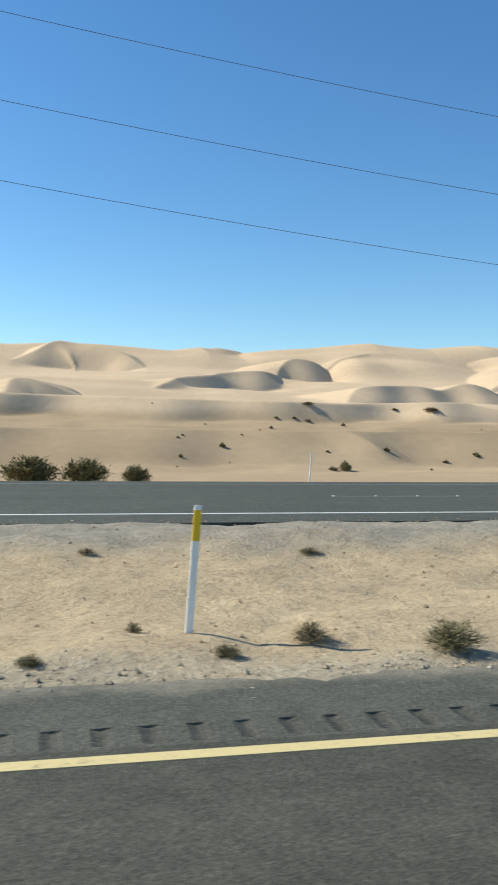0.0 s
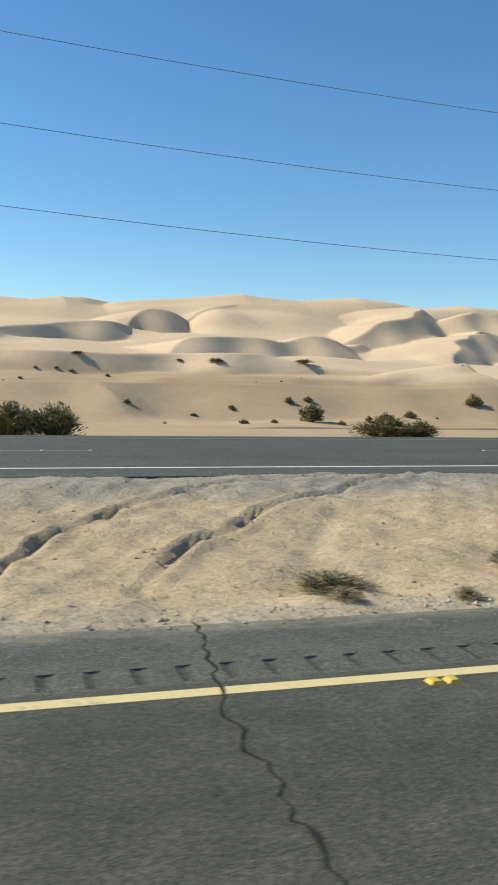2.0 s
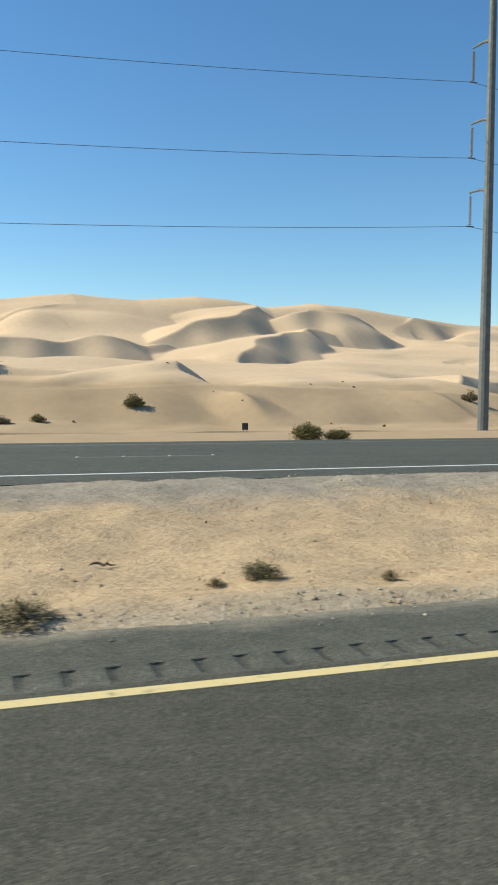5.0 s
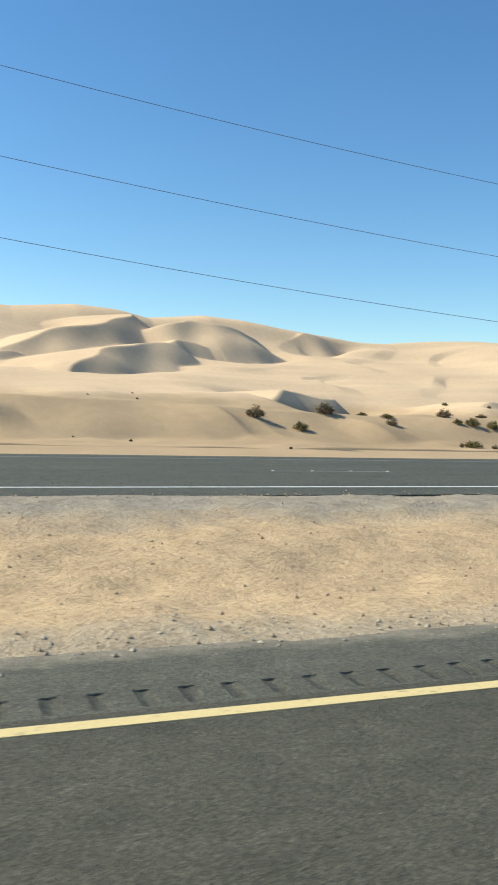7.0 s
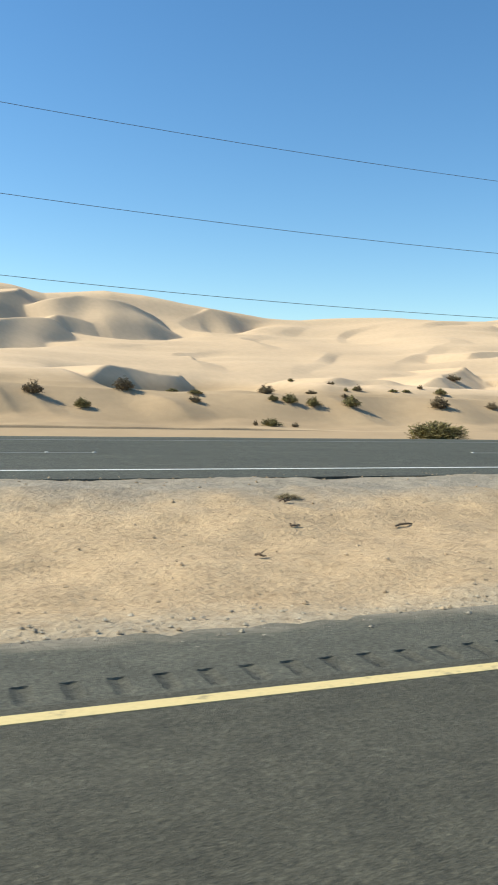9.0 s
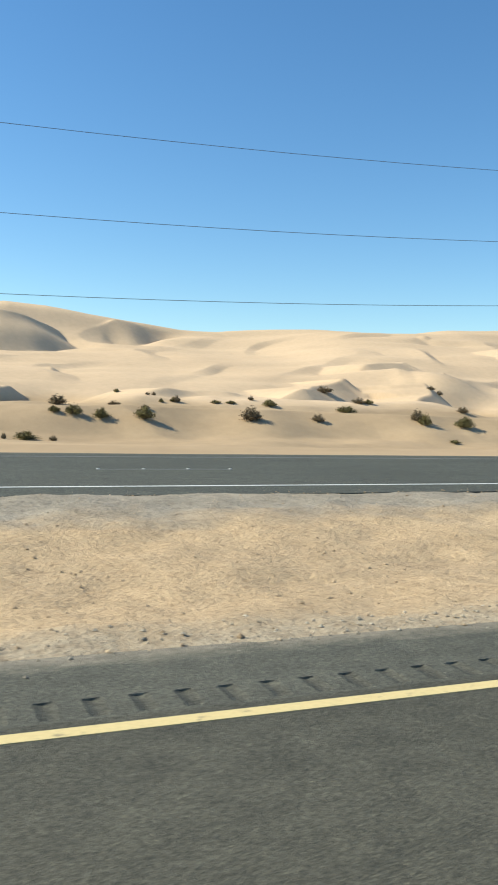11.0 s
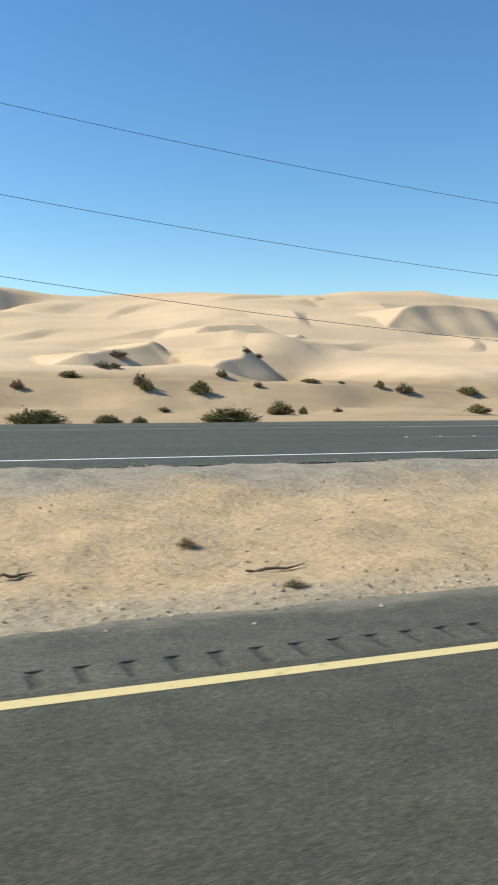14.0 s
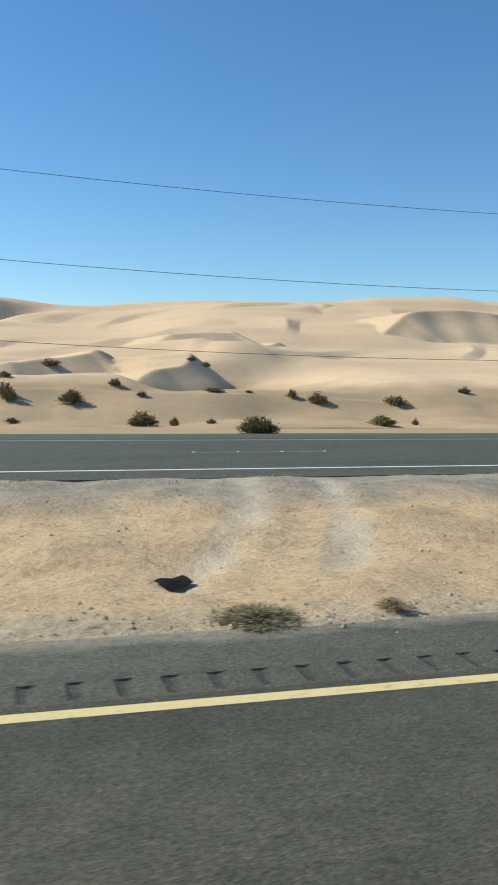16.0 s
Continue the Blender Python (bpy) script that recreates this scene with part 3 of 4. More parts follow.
def power_pole(x, top_wire):
    """A tapered steel pole with three arms, each with a hanging string of insulators."""
    foot = ground_at(x, LINE_Y) - 0.3
    pole = empty("power_pole", pose(x, LINE_Y, foot, 0, 1.1 if x > 200 else 0.4))
    bm = bmesh.new()
    tall = top_wire + 6.2 - foot
    tube(bm, [(0, 0, 0), (0, 0, tall * 0.5), (0, 0, tall)], [0.39, 0.33, 0.24], 12)
    part("shaft", bm, STEEL, pole)
    bm = bmesh.new()
    tube(bm, [(0, 0, tall), (0, 0, tall + 0.06)], 0.26, 12)
    part("cap", bm, STEEL, pole)
    for drop in DROPS:
        z = top_wire - drop + 2.45 - foot
        bm = bmesh.new()
        tube(bm, [(0, 0.25, z - 0.3), (0, 1.0, z - 0.1), (0, ARM + 0.1, z)], [0.13, 0.10, 0.07], 8)
        arm = part("arm", bm, STEEL, pole)
        bm = bmesh.new()
        tube(bm, [(0, ARM, z - 0.05), (0, ARM, z - 2.4)], 0.025, 6)
        for k in range(13):
            d = z - 0.3 - k * 0.16
            tube(bm, [(0, ARM, d), (0, ARM, d - 0.05), (0, ARM, d - 0.08)], [0.04, 0.13, 0.125], 10)
        part("insulator_string", bm, GLASSY, arm, "hanging string of grey glazed insulator discs")
        bm = bmesh.new()
        tube(bm, [(-0.3, ARM, z - 2.45), (0.3, ARM, z - 2.45)], 0.05, 6)
        part("clamp", bm, STEEL, arm)
    return tagged(pole, "tall tapered steel power pole with three insulator arms", "power pole", "poles of the power line")


for at, top_wire in POLES:
    power_pole(at, top_wire)

for (xa, za), (xb, zb), sag in zip(POLES, POLES[1:], (4.45, 4.6, 5.5)):
    for drop in DROPS:
        bm = bmesh.new()
        run = [k / 40 for k in range(41)]
        tube(bm, [(xa + (xb - xa) * k, LINE_Y + ARM, za + (zb - za) * k - drop - 4 * sag * k * (1 - k)) for k in run], 0.019, 5)
        tagged(part("power_wire", bm, WIRE), "thin dark sagging power wire strung between steel poles", "power wire", "wires of the power line")


# ---- roadside markers ----
def delineator(x, y, topped, size=1.0):
    post = empty("delineator_post", pose(x, y, ground_at(x, y) - 0.03, 0, 3.5) @ Matrix.Diagonal((1, 1, size, 1)))
    bm = bmesh.new()
    block(bm, -0.034, 0.034, -0.012, 0.012, 0, 1.18 if not topped else 0.87)
    bmesh.ops.bevel(bm, geom=bm.edges[:], offset=0.006, segments=1)
    part("blade", bm, WHITE_PLASTIC, post)
    if topped:
        bm = bmesh.new()
        block(bm, -0.035, 0.035, -0.013, 0.013, 0.87, 1.155)
        part("band", bm, YELLOW_SHEET, post, "yellow reflective band")
        bm = bmesh.new()
        block(bm, -0.034, 0.034, -0.012, 0.012, 1.155, 1.2)
        part("tip", bm, WHITE_PLASTIC, post)
    return tagged(post, "white flexible roadside post with a yellow band in the dirt" if topped else "thin white roadside post beside the far carriageway", "marker post")


delineator(2.4, 7.8, True)
delineator(30.59, 7.42, True, 0.94)
delineator(10.6, 31.0, False)


def pavement_marker(x):
    """A pair of raised yellow markers beside the edge line."""
    marker = empty("pavement_marker", pose(x, 4.79, 0.0))
    for dx in (-0.07, 0.06):
        bm = bmesh.new()
        block(bm, dx - 0.05, dx + 0.05, -0.05, 0.05, 0, 0.022)
        for v in bm.verts:
            if v.co.z > 0.01:
                v.co.x = dx + (v.co.x - dx) * 0.55
                v.co.y *= 0.75
        part("body", bm, REFLECTOR, marker)
    return tagged(marker, "pair of raised yellow reflective markers on dark asphalt", "road marker", "yellow road markers")


first = pavement_marker(40.5)
for k in range(-3, 28):
    if k:
        along = float(np.interp(k, [-4, 0, 11, 12, 20, 21, 30], [-17.5, 40.5, 199.1, 213.4, 331.0, 345.3, 476.5]))
        copy_thing(first, pose(along, 4.79, 0.0))

# white lane dashes of the far carriageway, each with four ceramic buttons on it
bm = bmesh.new()
bmesh.ops.create_cone(bm, cap_ends=True, segments=10, radius1=0.055, radius2=0.035, depth=0.022, matrix=pose(0, 0, 0.013))
button = part("lane_button", bm, CERAMIC)
tagged(button, "small white ceramic lane button on grey asphalt", "road marker", "white lane buttons")
for k in range(-2, 38):
    start = float(np.interp(k, [-2, 0, 8, 29, 38], [-20.5, 8.1, 121.8, 426.5, 557]))
    bm = bmesh.new()
    block(bm, start - 0.05, start + 3.5, 20.6, 20.7, FAR_Z - 0.03, FAR_Z + 0.004)
    tagged(part("road_marking_dash", bm, WORN_PAINT), "short worn white lane dash on grey asphalt", "road marking", kind="structure")
    for d in (0.0, 1.14, 2.3, 3.44):
        if k == -2 and d == 0.0:
            button.matrix_world = pose(start, 20.65, FAR_Z)
        else:
            copy_thing(button, pose(start + d, 20.65, FAR_Z))

# jagged cracks across the near carriageway
for k, (x, y0, y1) in enumerate(((6.8, 6.5, 1.5), (15.1, 6.5, 4.6), (33.2, 6.4, 1.0), (53.5, 6.5, 0.5), (65.9, 4.1, 2.2), (78.15, 4.4, 3.2), (79.0, 3.5, 2.5), (339.75, 6.4, 4.2), (157.0, 6.4, 1.0), (178.0, 6.4, 3.0),
                                (219.4, 6.3, 3.9), (227.8, 6.2, 2.5), (243.9, 6.4, 1.0), (252.95, 6.3, 3.8), (281.0, 6.4, 1.5), (300.0, 6.4, 1.0), (321.8, 6.4, 0.5), (333.3, 6.2, 3.5),
                                (365.9, 6.4, 3.0), (418.4, 6.5, 3.5))):
    bm = bmesh.new()
    rnd = random.Random(k)
    y, pts = y0, []
    while y > y1:
        lean = {252.95: 0.3, 53.5: 0.07, 65.9: 0.1}.get(x, 0.0) * (y - 5.2)
        pts.append((x + lean + rnd.uniform(-0.05, 0.05) + 0.05 * math.sin(y * 1.7 + k), y, 0.005 + 0.01 * rnd.random() ** 2 + 0.012 * (rnd.random() < 0.14)))
        y -= rnd.uniform(0.05, 0.16)
    rows = [(bm.verts.new((px - w, py, 0.0055)), bm.verts.new((px + w, py, 0.0055))) for px, py, w in pts]
    for (a, b), (c, d) in zip(rows, rows[1:]):
        bm.faces.new((a, b, d, c))
    tagged(part("road_crack", bm, CRACK), "jagged dark crack running across the asphalt", "road crack", kind="structure")


# ---- plants ----
def shrub_parts(seed, leaves, spread, leaf, upright, twigs, brush=False):
    """Stems and foliage of a shrub one metre wide and one high."""
    rnd = random.Random(seed)
    stems, leaf_bm = bmesh.new(), bmesh.new()
    tips = []
    for k in range(twigs):
        a, r = rnd.uniform(0, 6.283), spread * math.sqrt(rnd.random())
        top = max(0.2, (1 - (r / 0.5) ** 2 * upright)) * rnd.uniform(0.65, 1.0)
        mid = (r * 0.45 * math.cos(a) + rnd.uniform(-0.04, 0.04), r * 0.45 * math.sin(a) + rnd.uniform(-0.04, 0.04), top * 0.55)
        tip = (r * math.cos(a), r * math.sin(a), top)
        tube(stems, [(0.06 * math.cos(a), 0.06 * math.sin(a), -0.03), mid, tip], [0.014, 0.009, 0.004], 4)
        tips.append((Vector(mid), Vector(tip)))
    for k in range(leaves):
        mid, tip = rnd.choice(tips)
        f = rnd.random()
        c = mid.lerp(tip, f) + Vector((rnd.gauss(0, 0.05), rnd.gauss(0, 0.05), rnd.gauss(0, 0.05)))
        if rnd.random() < 0.3:
            c = Vector((c.x * 1.05, c.y * 1.05, c.z * rnd.uniform(0.15, 0.9)))
        c.z = max(c.z, 0.01)
        q = Euler((rnd.uniform(0, 6.28), rnd.uniform(0, 6.28), rnd.uniform(0, 6.28))).to_matrix()
        w, l = leaf * rnd.uniform(0.5, 1.0), leaf * rnd.uniform(1.2, 2.4)
        if brush:
            q = (tip - mid).to_track_quat("Y", "Z").to_matrix() @ Euler((rnd.gauss(0, 0.45), rnd.uniform(0, 6.28), rnd.gauss(0, 0.45))).to_matrix()
            w, l = w * 0.6, l * 1.5
        vs = [leaf_bm.verts.new(c + q @ Vector(v)) for v in ((-w / 2, 0, 0), (0, -l / 2, w * 0.2), (w / 2, 0, 0), (0, l / 2, -w * 0.2))]
        leaf_bm.faces.new(vs)
    return stems, leaf_bm


def shrub(name, seed, mat, leaves, spread, leaf, upright, twigs, brush=False):
    ob = empty(name, pose(0, 0, -50))
    stems, foliage = shrub_parts(seed, leaves, spread, leaf, upright, twigs, brush)
    part("twig_brush", stems, BARK, ob)
    part("foliage", foliage, mat, ob)
    return ob


def plant(kinds, rows, label, category, group):
    """Set shrubs of those kinds at (x, y, width, height)."""
    rnd = random.Random(len(rows))
    for k, (x, y, w, h) in enumerate(rows):
        turn = rnd.uniform(0, 360)
        m = pose(x, y, ground_at(x, y) - 0.02 * h, 0, 0, turn) @ Matrix.Diagonal((w, w, h, 1))
        kind = kinds[k % len(kinds)]
        if kind.location.z < -40:
            kind.matrix_world = m
            ob = kind
        else:
            ob = copy_thing(kind, m)
            ob.matrix_basis = m
        size = "tiny " if w < 0.3 else "small " if w < 0.8 else "" if w < 3 else "broad "
        tagged(ob, size + label, category, group)


tufts = [shrub("dry_shrub", k, STRAW_LEAVES if k % 3 else GREY_LEAVES, 2600, 0.46, 0.032, 0.9, 80, True) for k in range(5)]
plant(tufts, [
    (1.0, 6.9, 0.25, 0.12), (1.6, 11.7, 0.3, 0.1), (1.9, 7.9, 0.2, 0.12), (2.6, 7.0, 0.3, 0.12), (3.5, 7.5, 0.5, 0.2),
    (4.6, 6.9, 0.6, 0.35), (4.7, 11.6, 0.4, 0.1), (6.6, 7.2, 0.9, 0.35), (12.5, 6.9, 0.8, 0.25), (14.1, 11.5, 0.2, 0.1),
    (14.8, 12.3, 0.5, 0.12), (15.3, 6.8, 0.35, 0.14), (27.2, 7.3, 0.5, 0.14), (27.8, 6.9, 0.35, 0.12), (33.8, 7.3, 1.6, 0.42),
    (32.3, 7.0, 0.9, 0.25), (39.0, 6.8, 0.3, 0.1), (39.0, 7.5, 0.3, 0.1), (40.0, 6.9, 0.5, 0.22), (42.2, 7.9, 0.5, 0.16)],
    "dry brown scrub tuft on bare median dirt", "shrub", "scrub on the median")
plant(tufts, [
    (42.8, 8.3, 0.4, 0.14), (45.4, 12.8, 0.5, 0.1), (55.1, 6.9, 0.4, 0.12), (55.2, 7.5, 1.0, 0.24), (56.3, 6.8, 0.4, 0.12),
    (57.5, 7.9, 0.7, 0.3), (66.6, 7.4, 0.5, 0.16), (67.4, 7.9, 0.3, 0.12), (78.4, 7.9, 0.25, 0.1), (79.2, 7.8, 0.35, 0.12),
    (79.9, 7.3, 0.35, 0.32), (85.0, 7.4, 0.7, 0.24), (92.2, 9.1, 0.4, 0.14), (92.6, 7.6, 0.4, 0.12), (94.5, 8.2, 0.4, 0.2),
    (104.4, 7.4, 0.7, 0.2), (106.6, 9.5, 0.4, 0.14), (119.5, 7.9, 0.3, 0.12), (120.7, 8.4, 0.35, 0.12), (121.3, 8.0, 0.3, 0.12)],
    "dry brown scrub tuft on bare median dirt", "shrub", "scrub on the median")
plant(tufts, [
    (132.2, 8.0, 0.5, 0.3), (134.2, 6.8, 0.8, 0.24), (136.1, 7.6, 0.25, 0.1), (136.6, 7.7, 0.55, 0.24), (138.0, 7.6, 0.3, 0.12),
    (199.4, 8.1, 0.4, 0.15), (199.7, 7.0, 0.35, 0.25), (202.0, 7.9, 0.4, 0.2), (203.0, 8.7, 0.7, 0.3), (204.4, 9.4, 0.7, 0.3),
    (212.4, 6.9, 0.5, 0.16), (213.0, 7.4, 0.65, 0.2), (214.6, 8.1, 0.25, 0.1), (215.8, 8.0, 0.4, 0.18), (225.2, 7.2, 0.6, 0.18),
    (228.2, 8.2, 0.7, 0.24), (242.6, 12.0, 0.5, 0.1), (251.8, 6.8, 0.5, 0.16), (253.4, 7.1, 0.3, 0.1), (259.2, 7.4, 0.8, 0.26)],
    "dry olive-brown scrub tuft on tan median dirt", "shrub", "scrub on the median")
plant(tufts, [
    (314.1, 9.0, 1.0, 0.35), (318.8, 7.8, 0.6, 0.22), (322.5, 7.6, 0.6, 0.24), (324.7, 7.4, 1.0, 0.34), (332.2, 8.0, 0.4, 0.12),
    (332.9, 8.3, 0.4, 0.12), (344.9, 7.4, 0.5, 0.18), (350.8, 7.5, 0.6, 0.2), (352.1, 7.4, 0.5, 0.2), (357.2, 7.95, 0.75, 0.3),
    (356.8, 7.4, 0.4, 0.12), (365.6, 7.2, 1.2, 0.45), (372.9, 8.9, 0.3, 0.12), (384.2, 7.7, 0.35, 0.12), (384.8, 7.2, 0.8, 0.16)],
    "dry olive-brown scrub tuft on tan median dirt", "shrub", "scrub on the median")
plant(tufts, [
    (385.9, 6.8, 0.3, 0.1), (398.5, 8.0, 0.4, 0.15), (399.3, 8.2, 0.3, 0.12), (406.6, 7.2, 1.6, 0.32), (410.05, 6.7, 0.7, 0.24),
    (410.85, 6.66, 0.4, 0.1), (411.75, 6.66, 0.4, 0.16), (412.5, 6.68, 0.75, 0.26), (424.2, 6.67, 0.9, 0.13), (425.45, 6.68, 0.4, 0.11),
    (150.0, 7.6, 0.6, 0.2), (161.0, 8.4, 0.4, 0.15), (172.0, 7.3, 0.8, 0.25), (184.0, 7.9, 0.5, 0.2), (273.0, 7.5, 0.6, 0.2),
    (288.0, 8.3, 0.5, 0.2), (301.0, 7.2, 0.8, 0.25)],
    "dry olive-brown scrub tuft on tan median dirt", "shrub", "scrub on the median")

plant(tufts, [
    (15.8, 6.95, 0.65, 0.38), (30.0, 10.0, 0.5, 0.17), (31.1, 10.7, 0.37, 0.1), (28.7, 7.6, 0.4, 0.17), (29.0, 6.85, 0.25, 0.11),
    (69.2, 8.2, 0.34, 0.17), (82.2, 12.2, 0.54, 0.18), (80.1, 7.2, 0.55, 0.36), (81.4, 8.1, 0.4, 0.15), (80.7, 6.9, 0.29, 0.09), (108.2, 9.6, 0.31, 0.14),
    (107.0, 7.0, 0.57, 0.17), (254.25, 7.0, 1.1, 0.5), (254.8, 6.9, 0.4, 0.22), (358.2, 9.1, 0.25, 0.12), (358.4, 9.5, 0.15, 0.08), (373.3, 6.9, 0.27, 0.08),
    (399.0, 8.3, 0.32, 0.16), (401.1, 8.5, 0.58, 0.16)],
    "dry olive-brown scrub tuft on median dirt", "shrub", "scrub on the median")

roadside = [shrub("roadside_bush", 20 + k, GREEN_LEAVES, 4200, 0.5, 0.045, 0.55, 110, True) for k in range(3)]
plant(roadside, [
    (0.2, 31.5, 2.2, 1.1), (2.2, 31.6, 1.8, 1.0), (4.1, 31.7, 1.1, 0.7), (50.7, 31.6, 1.9, 1.05), (52.3, 31.5, 2.2, 1.4), (53.9, 31.6, 2.1, 1.3), (67.0, 31.5, 2.6, 1.0),
    (68.7, 31.8, 1.7, 0.8), (77.4, 31.5, 2.6, 1.1), (87.5, 31.6, 1.4, 0.9), (88.8, 31.6, 1.4, 0.85), (146.9, 31.9, 1.4, 0.8), (148.3, 32.0, 1.2, 0.5), (258.5, 31.5, 2.8, 0.95), (267.4, 31.6, 2.6, 0.9),
    (269.6, 31.5, 2.6, 1.1), (321.4, 31.5, 2.0, 0.8), (325.5, 31.5, 1.9, 0.5), (354.0, 31.5, 2.0, 0.8), (362.3, 31.6, 1.6, 0.9), (371.1, 31.5, 2.2, 0.8), (374.1, 31.5, 2.4, 0.8), (376.8, 31.6, 1.1, 0.55), (378.0, 31.6, 0.7, 0.45), (381.7, 31.5, 2.4, 0.85), (431.2, 31.5, 1.6, 1.0)],
    "dense olive-green bush on the far verge", "bush", "bushes on the far verge")
verge = [shrub("verge_bush", 30 + k, DRY_LEAVES, 2200, 0.5, 0.045, 0.7, 70, True) for k in range(2)]
plant(verge, [(334.3, 32.0, 1.5, 0.5), (336.3, 32.0, 1.9, 0.5), (339.2, 37.0, 2.0, 0.9), (340.7, 37.2, 2.2, 1.0), (342.2, 37.0, 1.8, 0.95), (327.2, 39.0, 2.2, 1.2), (328.9, 39.4, 1.8, 0.8), (347.1, 31.8, 1.9, 0.5), (125.6, 33.3, 1.4, 0.5), (127.0, 33.4, 1.6, 0.9),
              (128.3, 33.4, 1.8, 0.8), (130.3, 33.5, 0.8, 0.5), (131.2, 33.4, 0.6, 0.4), (359.7, 31.5, 1.6, 0.25), (367.7, 31.5, 0.9, 0.25)],
      "dusty brown-green bush on the far verge", "bush", "bushes on the far verge")

far_shrubs = [shrub("dune_shrub", 40 + k, BROWN_LEAVES if k % 2 else GREEN_LEAVES, 1500, 0.5, 0.058, 0.7, 50) for k in range(4)]
plant(far_shrubs, [
    (27.8, 184.8, 1.1, 0.9), (30.1, 198.1, 0.8, 0.5), (39, 194.5, 1.8, 1.2), (55.9, 215, 1.2, 0.7), (60, 225.6, 1.4, 0.8), (60.8, 178, 2.4, 1.1), (63.5, 178, 3.2, 2.5),
    (64.4, 193.3, 1.2, 0.5), (65.3, 226, 1.4, 0.8), (69.1, 225.8, 2, 0.8), (71.1, 232.6, 4.4, 0.8), (77.9, 221.5, 1.4, 0.8), (79, 192.4, 2, 1.1), (94.4, 192.1, 1.8, 0.8),
    (100.2, 239, 2.2, 0.7), (100.8, 172, 2.5, 1), (104.2, 194.9, 1.8, 1.1), (104.4, 195.9, 1.7, 0.9), (107.8, 172.8, 1.9, 0.9), (109.8, 234.1, 5, 1.2)],
    "dark desert shrub on the sandy bank", "shrub", "shrubs on the dunes")
plant([shrub("dune_shrub", 46, GREEN_LEAVES, 4200, 0.48, 0.05, 0.45, 70)], [(119, 180, 6.2, 4.4)], "dense round dark green desert shrub on the sandy bank", "shrub", "shrubs on the dunes")
plant(far_shrubs, [
    (120, 199, 2.9, 2), (124.8, 176.1, 2, 1.1), (125.6, 200.8, 3, 1.5), (134.1, 182.2, 1.9, 1.6), (138.2, 239.4, 6.7, 1.2), (139.8, 185, 4.1, 1.9), (147.4, 187.7, 3.9, 1.9),
    (155.1, 188.3, 0.8, 0.5), (169.9, 196.1, 5, 3.8), (262.4, 199.8, 5.1, 3.5), (273, 195.3, 4.5, 2.6), (285.4, 207.4, 5.7, 3.4), (299.6, 212.8, 3.8, 1.2), (301.4, 199.2, 3.6, 2.1),
    (303.5, 205.7, 4.3, 1.2), (309.1, 178, 1.2, 1.4), (313.7, 179.6, 5.5, 2.2), (319, 178, 2, 1.3), (322.4, 199.5, 3.2, 1.7), (325, 210.1, 4.9, 2.6), (326.7, 198.9, 4.4, 2.8)],
    "dusty grey-green desert shrub on the sandy bank", "shrub", "shrubs on the dunes")
plant(far_shrubs, [
    (333.2, 198.1, 4.4, 2.9), (339.5, 212.4, 3.5, 1.3), (343, 195.8, 5.3, 3.3), (345.2, 203.7, 2.5, 1.2), (347, 243.3, 2.3, 1.2), (351.5, 225.4, 1.4, 0.8), (353.5, 218.7, 1.6, 1.2),
    (354.2, 228.7, 1.4, 1.1), (357.4, 219.8, 2.5, 1.5), (357.8, 219.3, 2.5, 2.1), (368.2, 216.9, 3.3, 1), (370.4, 196.3, 5.9, 3.8), (372.6, 216.8, 3.3, 1), (380.3, 221.5, 2, 1.4),
    (383.2, 214.9, 4.5, 2.1), (391.1, 200.6, 3.7, 2.3), (404.8, 210.6, 6.6, 2.3), (415.2, 222.7, 4.8, 1.9), (418.5, 222.2, 3.5, 1.6), (419.1, 196.6, 3.7, 3.4), (419.7, 193.9, 3.8, 3.6)],
    "grey-green desert shrub on pale sand", "shrub", "shrubs on the dunes")
plant(far_shrubs, [
    (420.6, 181.2, 3.4, 1.1), (431.8, 278.3, 7.1, 2.6), (433.5, 195.1, 6.3, 3.3), (444.8, 212, 3.6, 2.1), (447.2, 178, 6.3, 4), (449.7, 198.1, 2.7, 1.6), (454.5, 181.3, 2.4, 2.2),
    (461.9, 178, 2.6, 1.2), (469.5, 209.3, 5.8, 1.2), (477.1, 277.4, 3.4, 1.9), (478.3, 208.3, 2.3, 0.7), (482.6, 279.8, 3.1, 1.9), (489, 205.7, 3.2, 2.5), (494.8, 202.5, 5.3, 3.1),
    (502.2, 179.1, 7.3, 2.6), (511, 180.3, 1.8, 1.8), (516.7, 203.7, 7.1, 2.9), (540.5, 210.8, 3.6, 2.1)],
    "brown-green desert shrub on pale sand", "shrub", "shrubs on the dunes")

# dry weeds fringing the far edge of the asphalt
def weeds(count, seed):
    r = np.random.RandomState(seed)
    x = r.uniform(300, 372, count)
    y = paved_to(x) + 0.2 + np.abs(r.randn(count)) * 0.45
    keep = ripple(x, y, 9, 3, 5) > -0.3
    x, y = x[keep], y[keep]
    z = height(x, y) - 0.01
    tall, turn, bow = 0.04 + 0.12 * r.rand(len(x)) ** 2, r.rand(len(x)) * 6.283, 0.4 * r.randn(len(x))
    c, d = np.cos(turn), np.sin(turn)
    v = np.stack([np.stack([x - 0.012 * c, y - 0.012 * d, z], -1), np.stack([x + 0.012 * c, y + 0.012 * d, z], -1),
                  np.stack([x + bow * tall, y + bow * tall * 0.5, z + tall], -1)], 1)
    me = bpy.data.meshes.new("verge_weeds")
    me.from_pydata(v.reshape(-1, 3).tolist(), [], np.arange(3 * len(x)).reshape(-1, 3).tolist())
    me.materials.append(STRAW)
    tagged(new("verge_weeds", me), "fringe of low yellow dry weeds along the asphalt edge", "weeds", kind="stuff")


weeds(9000, 12)

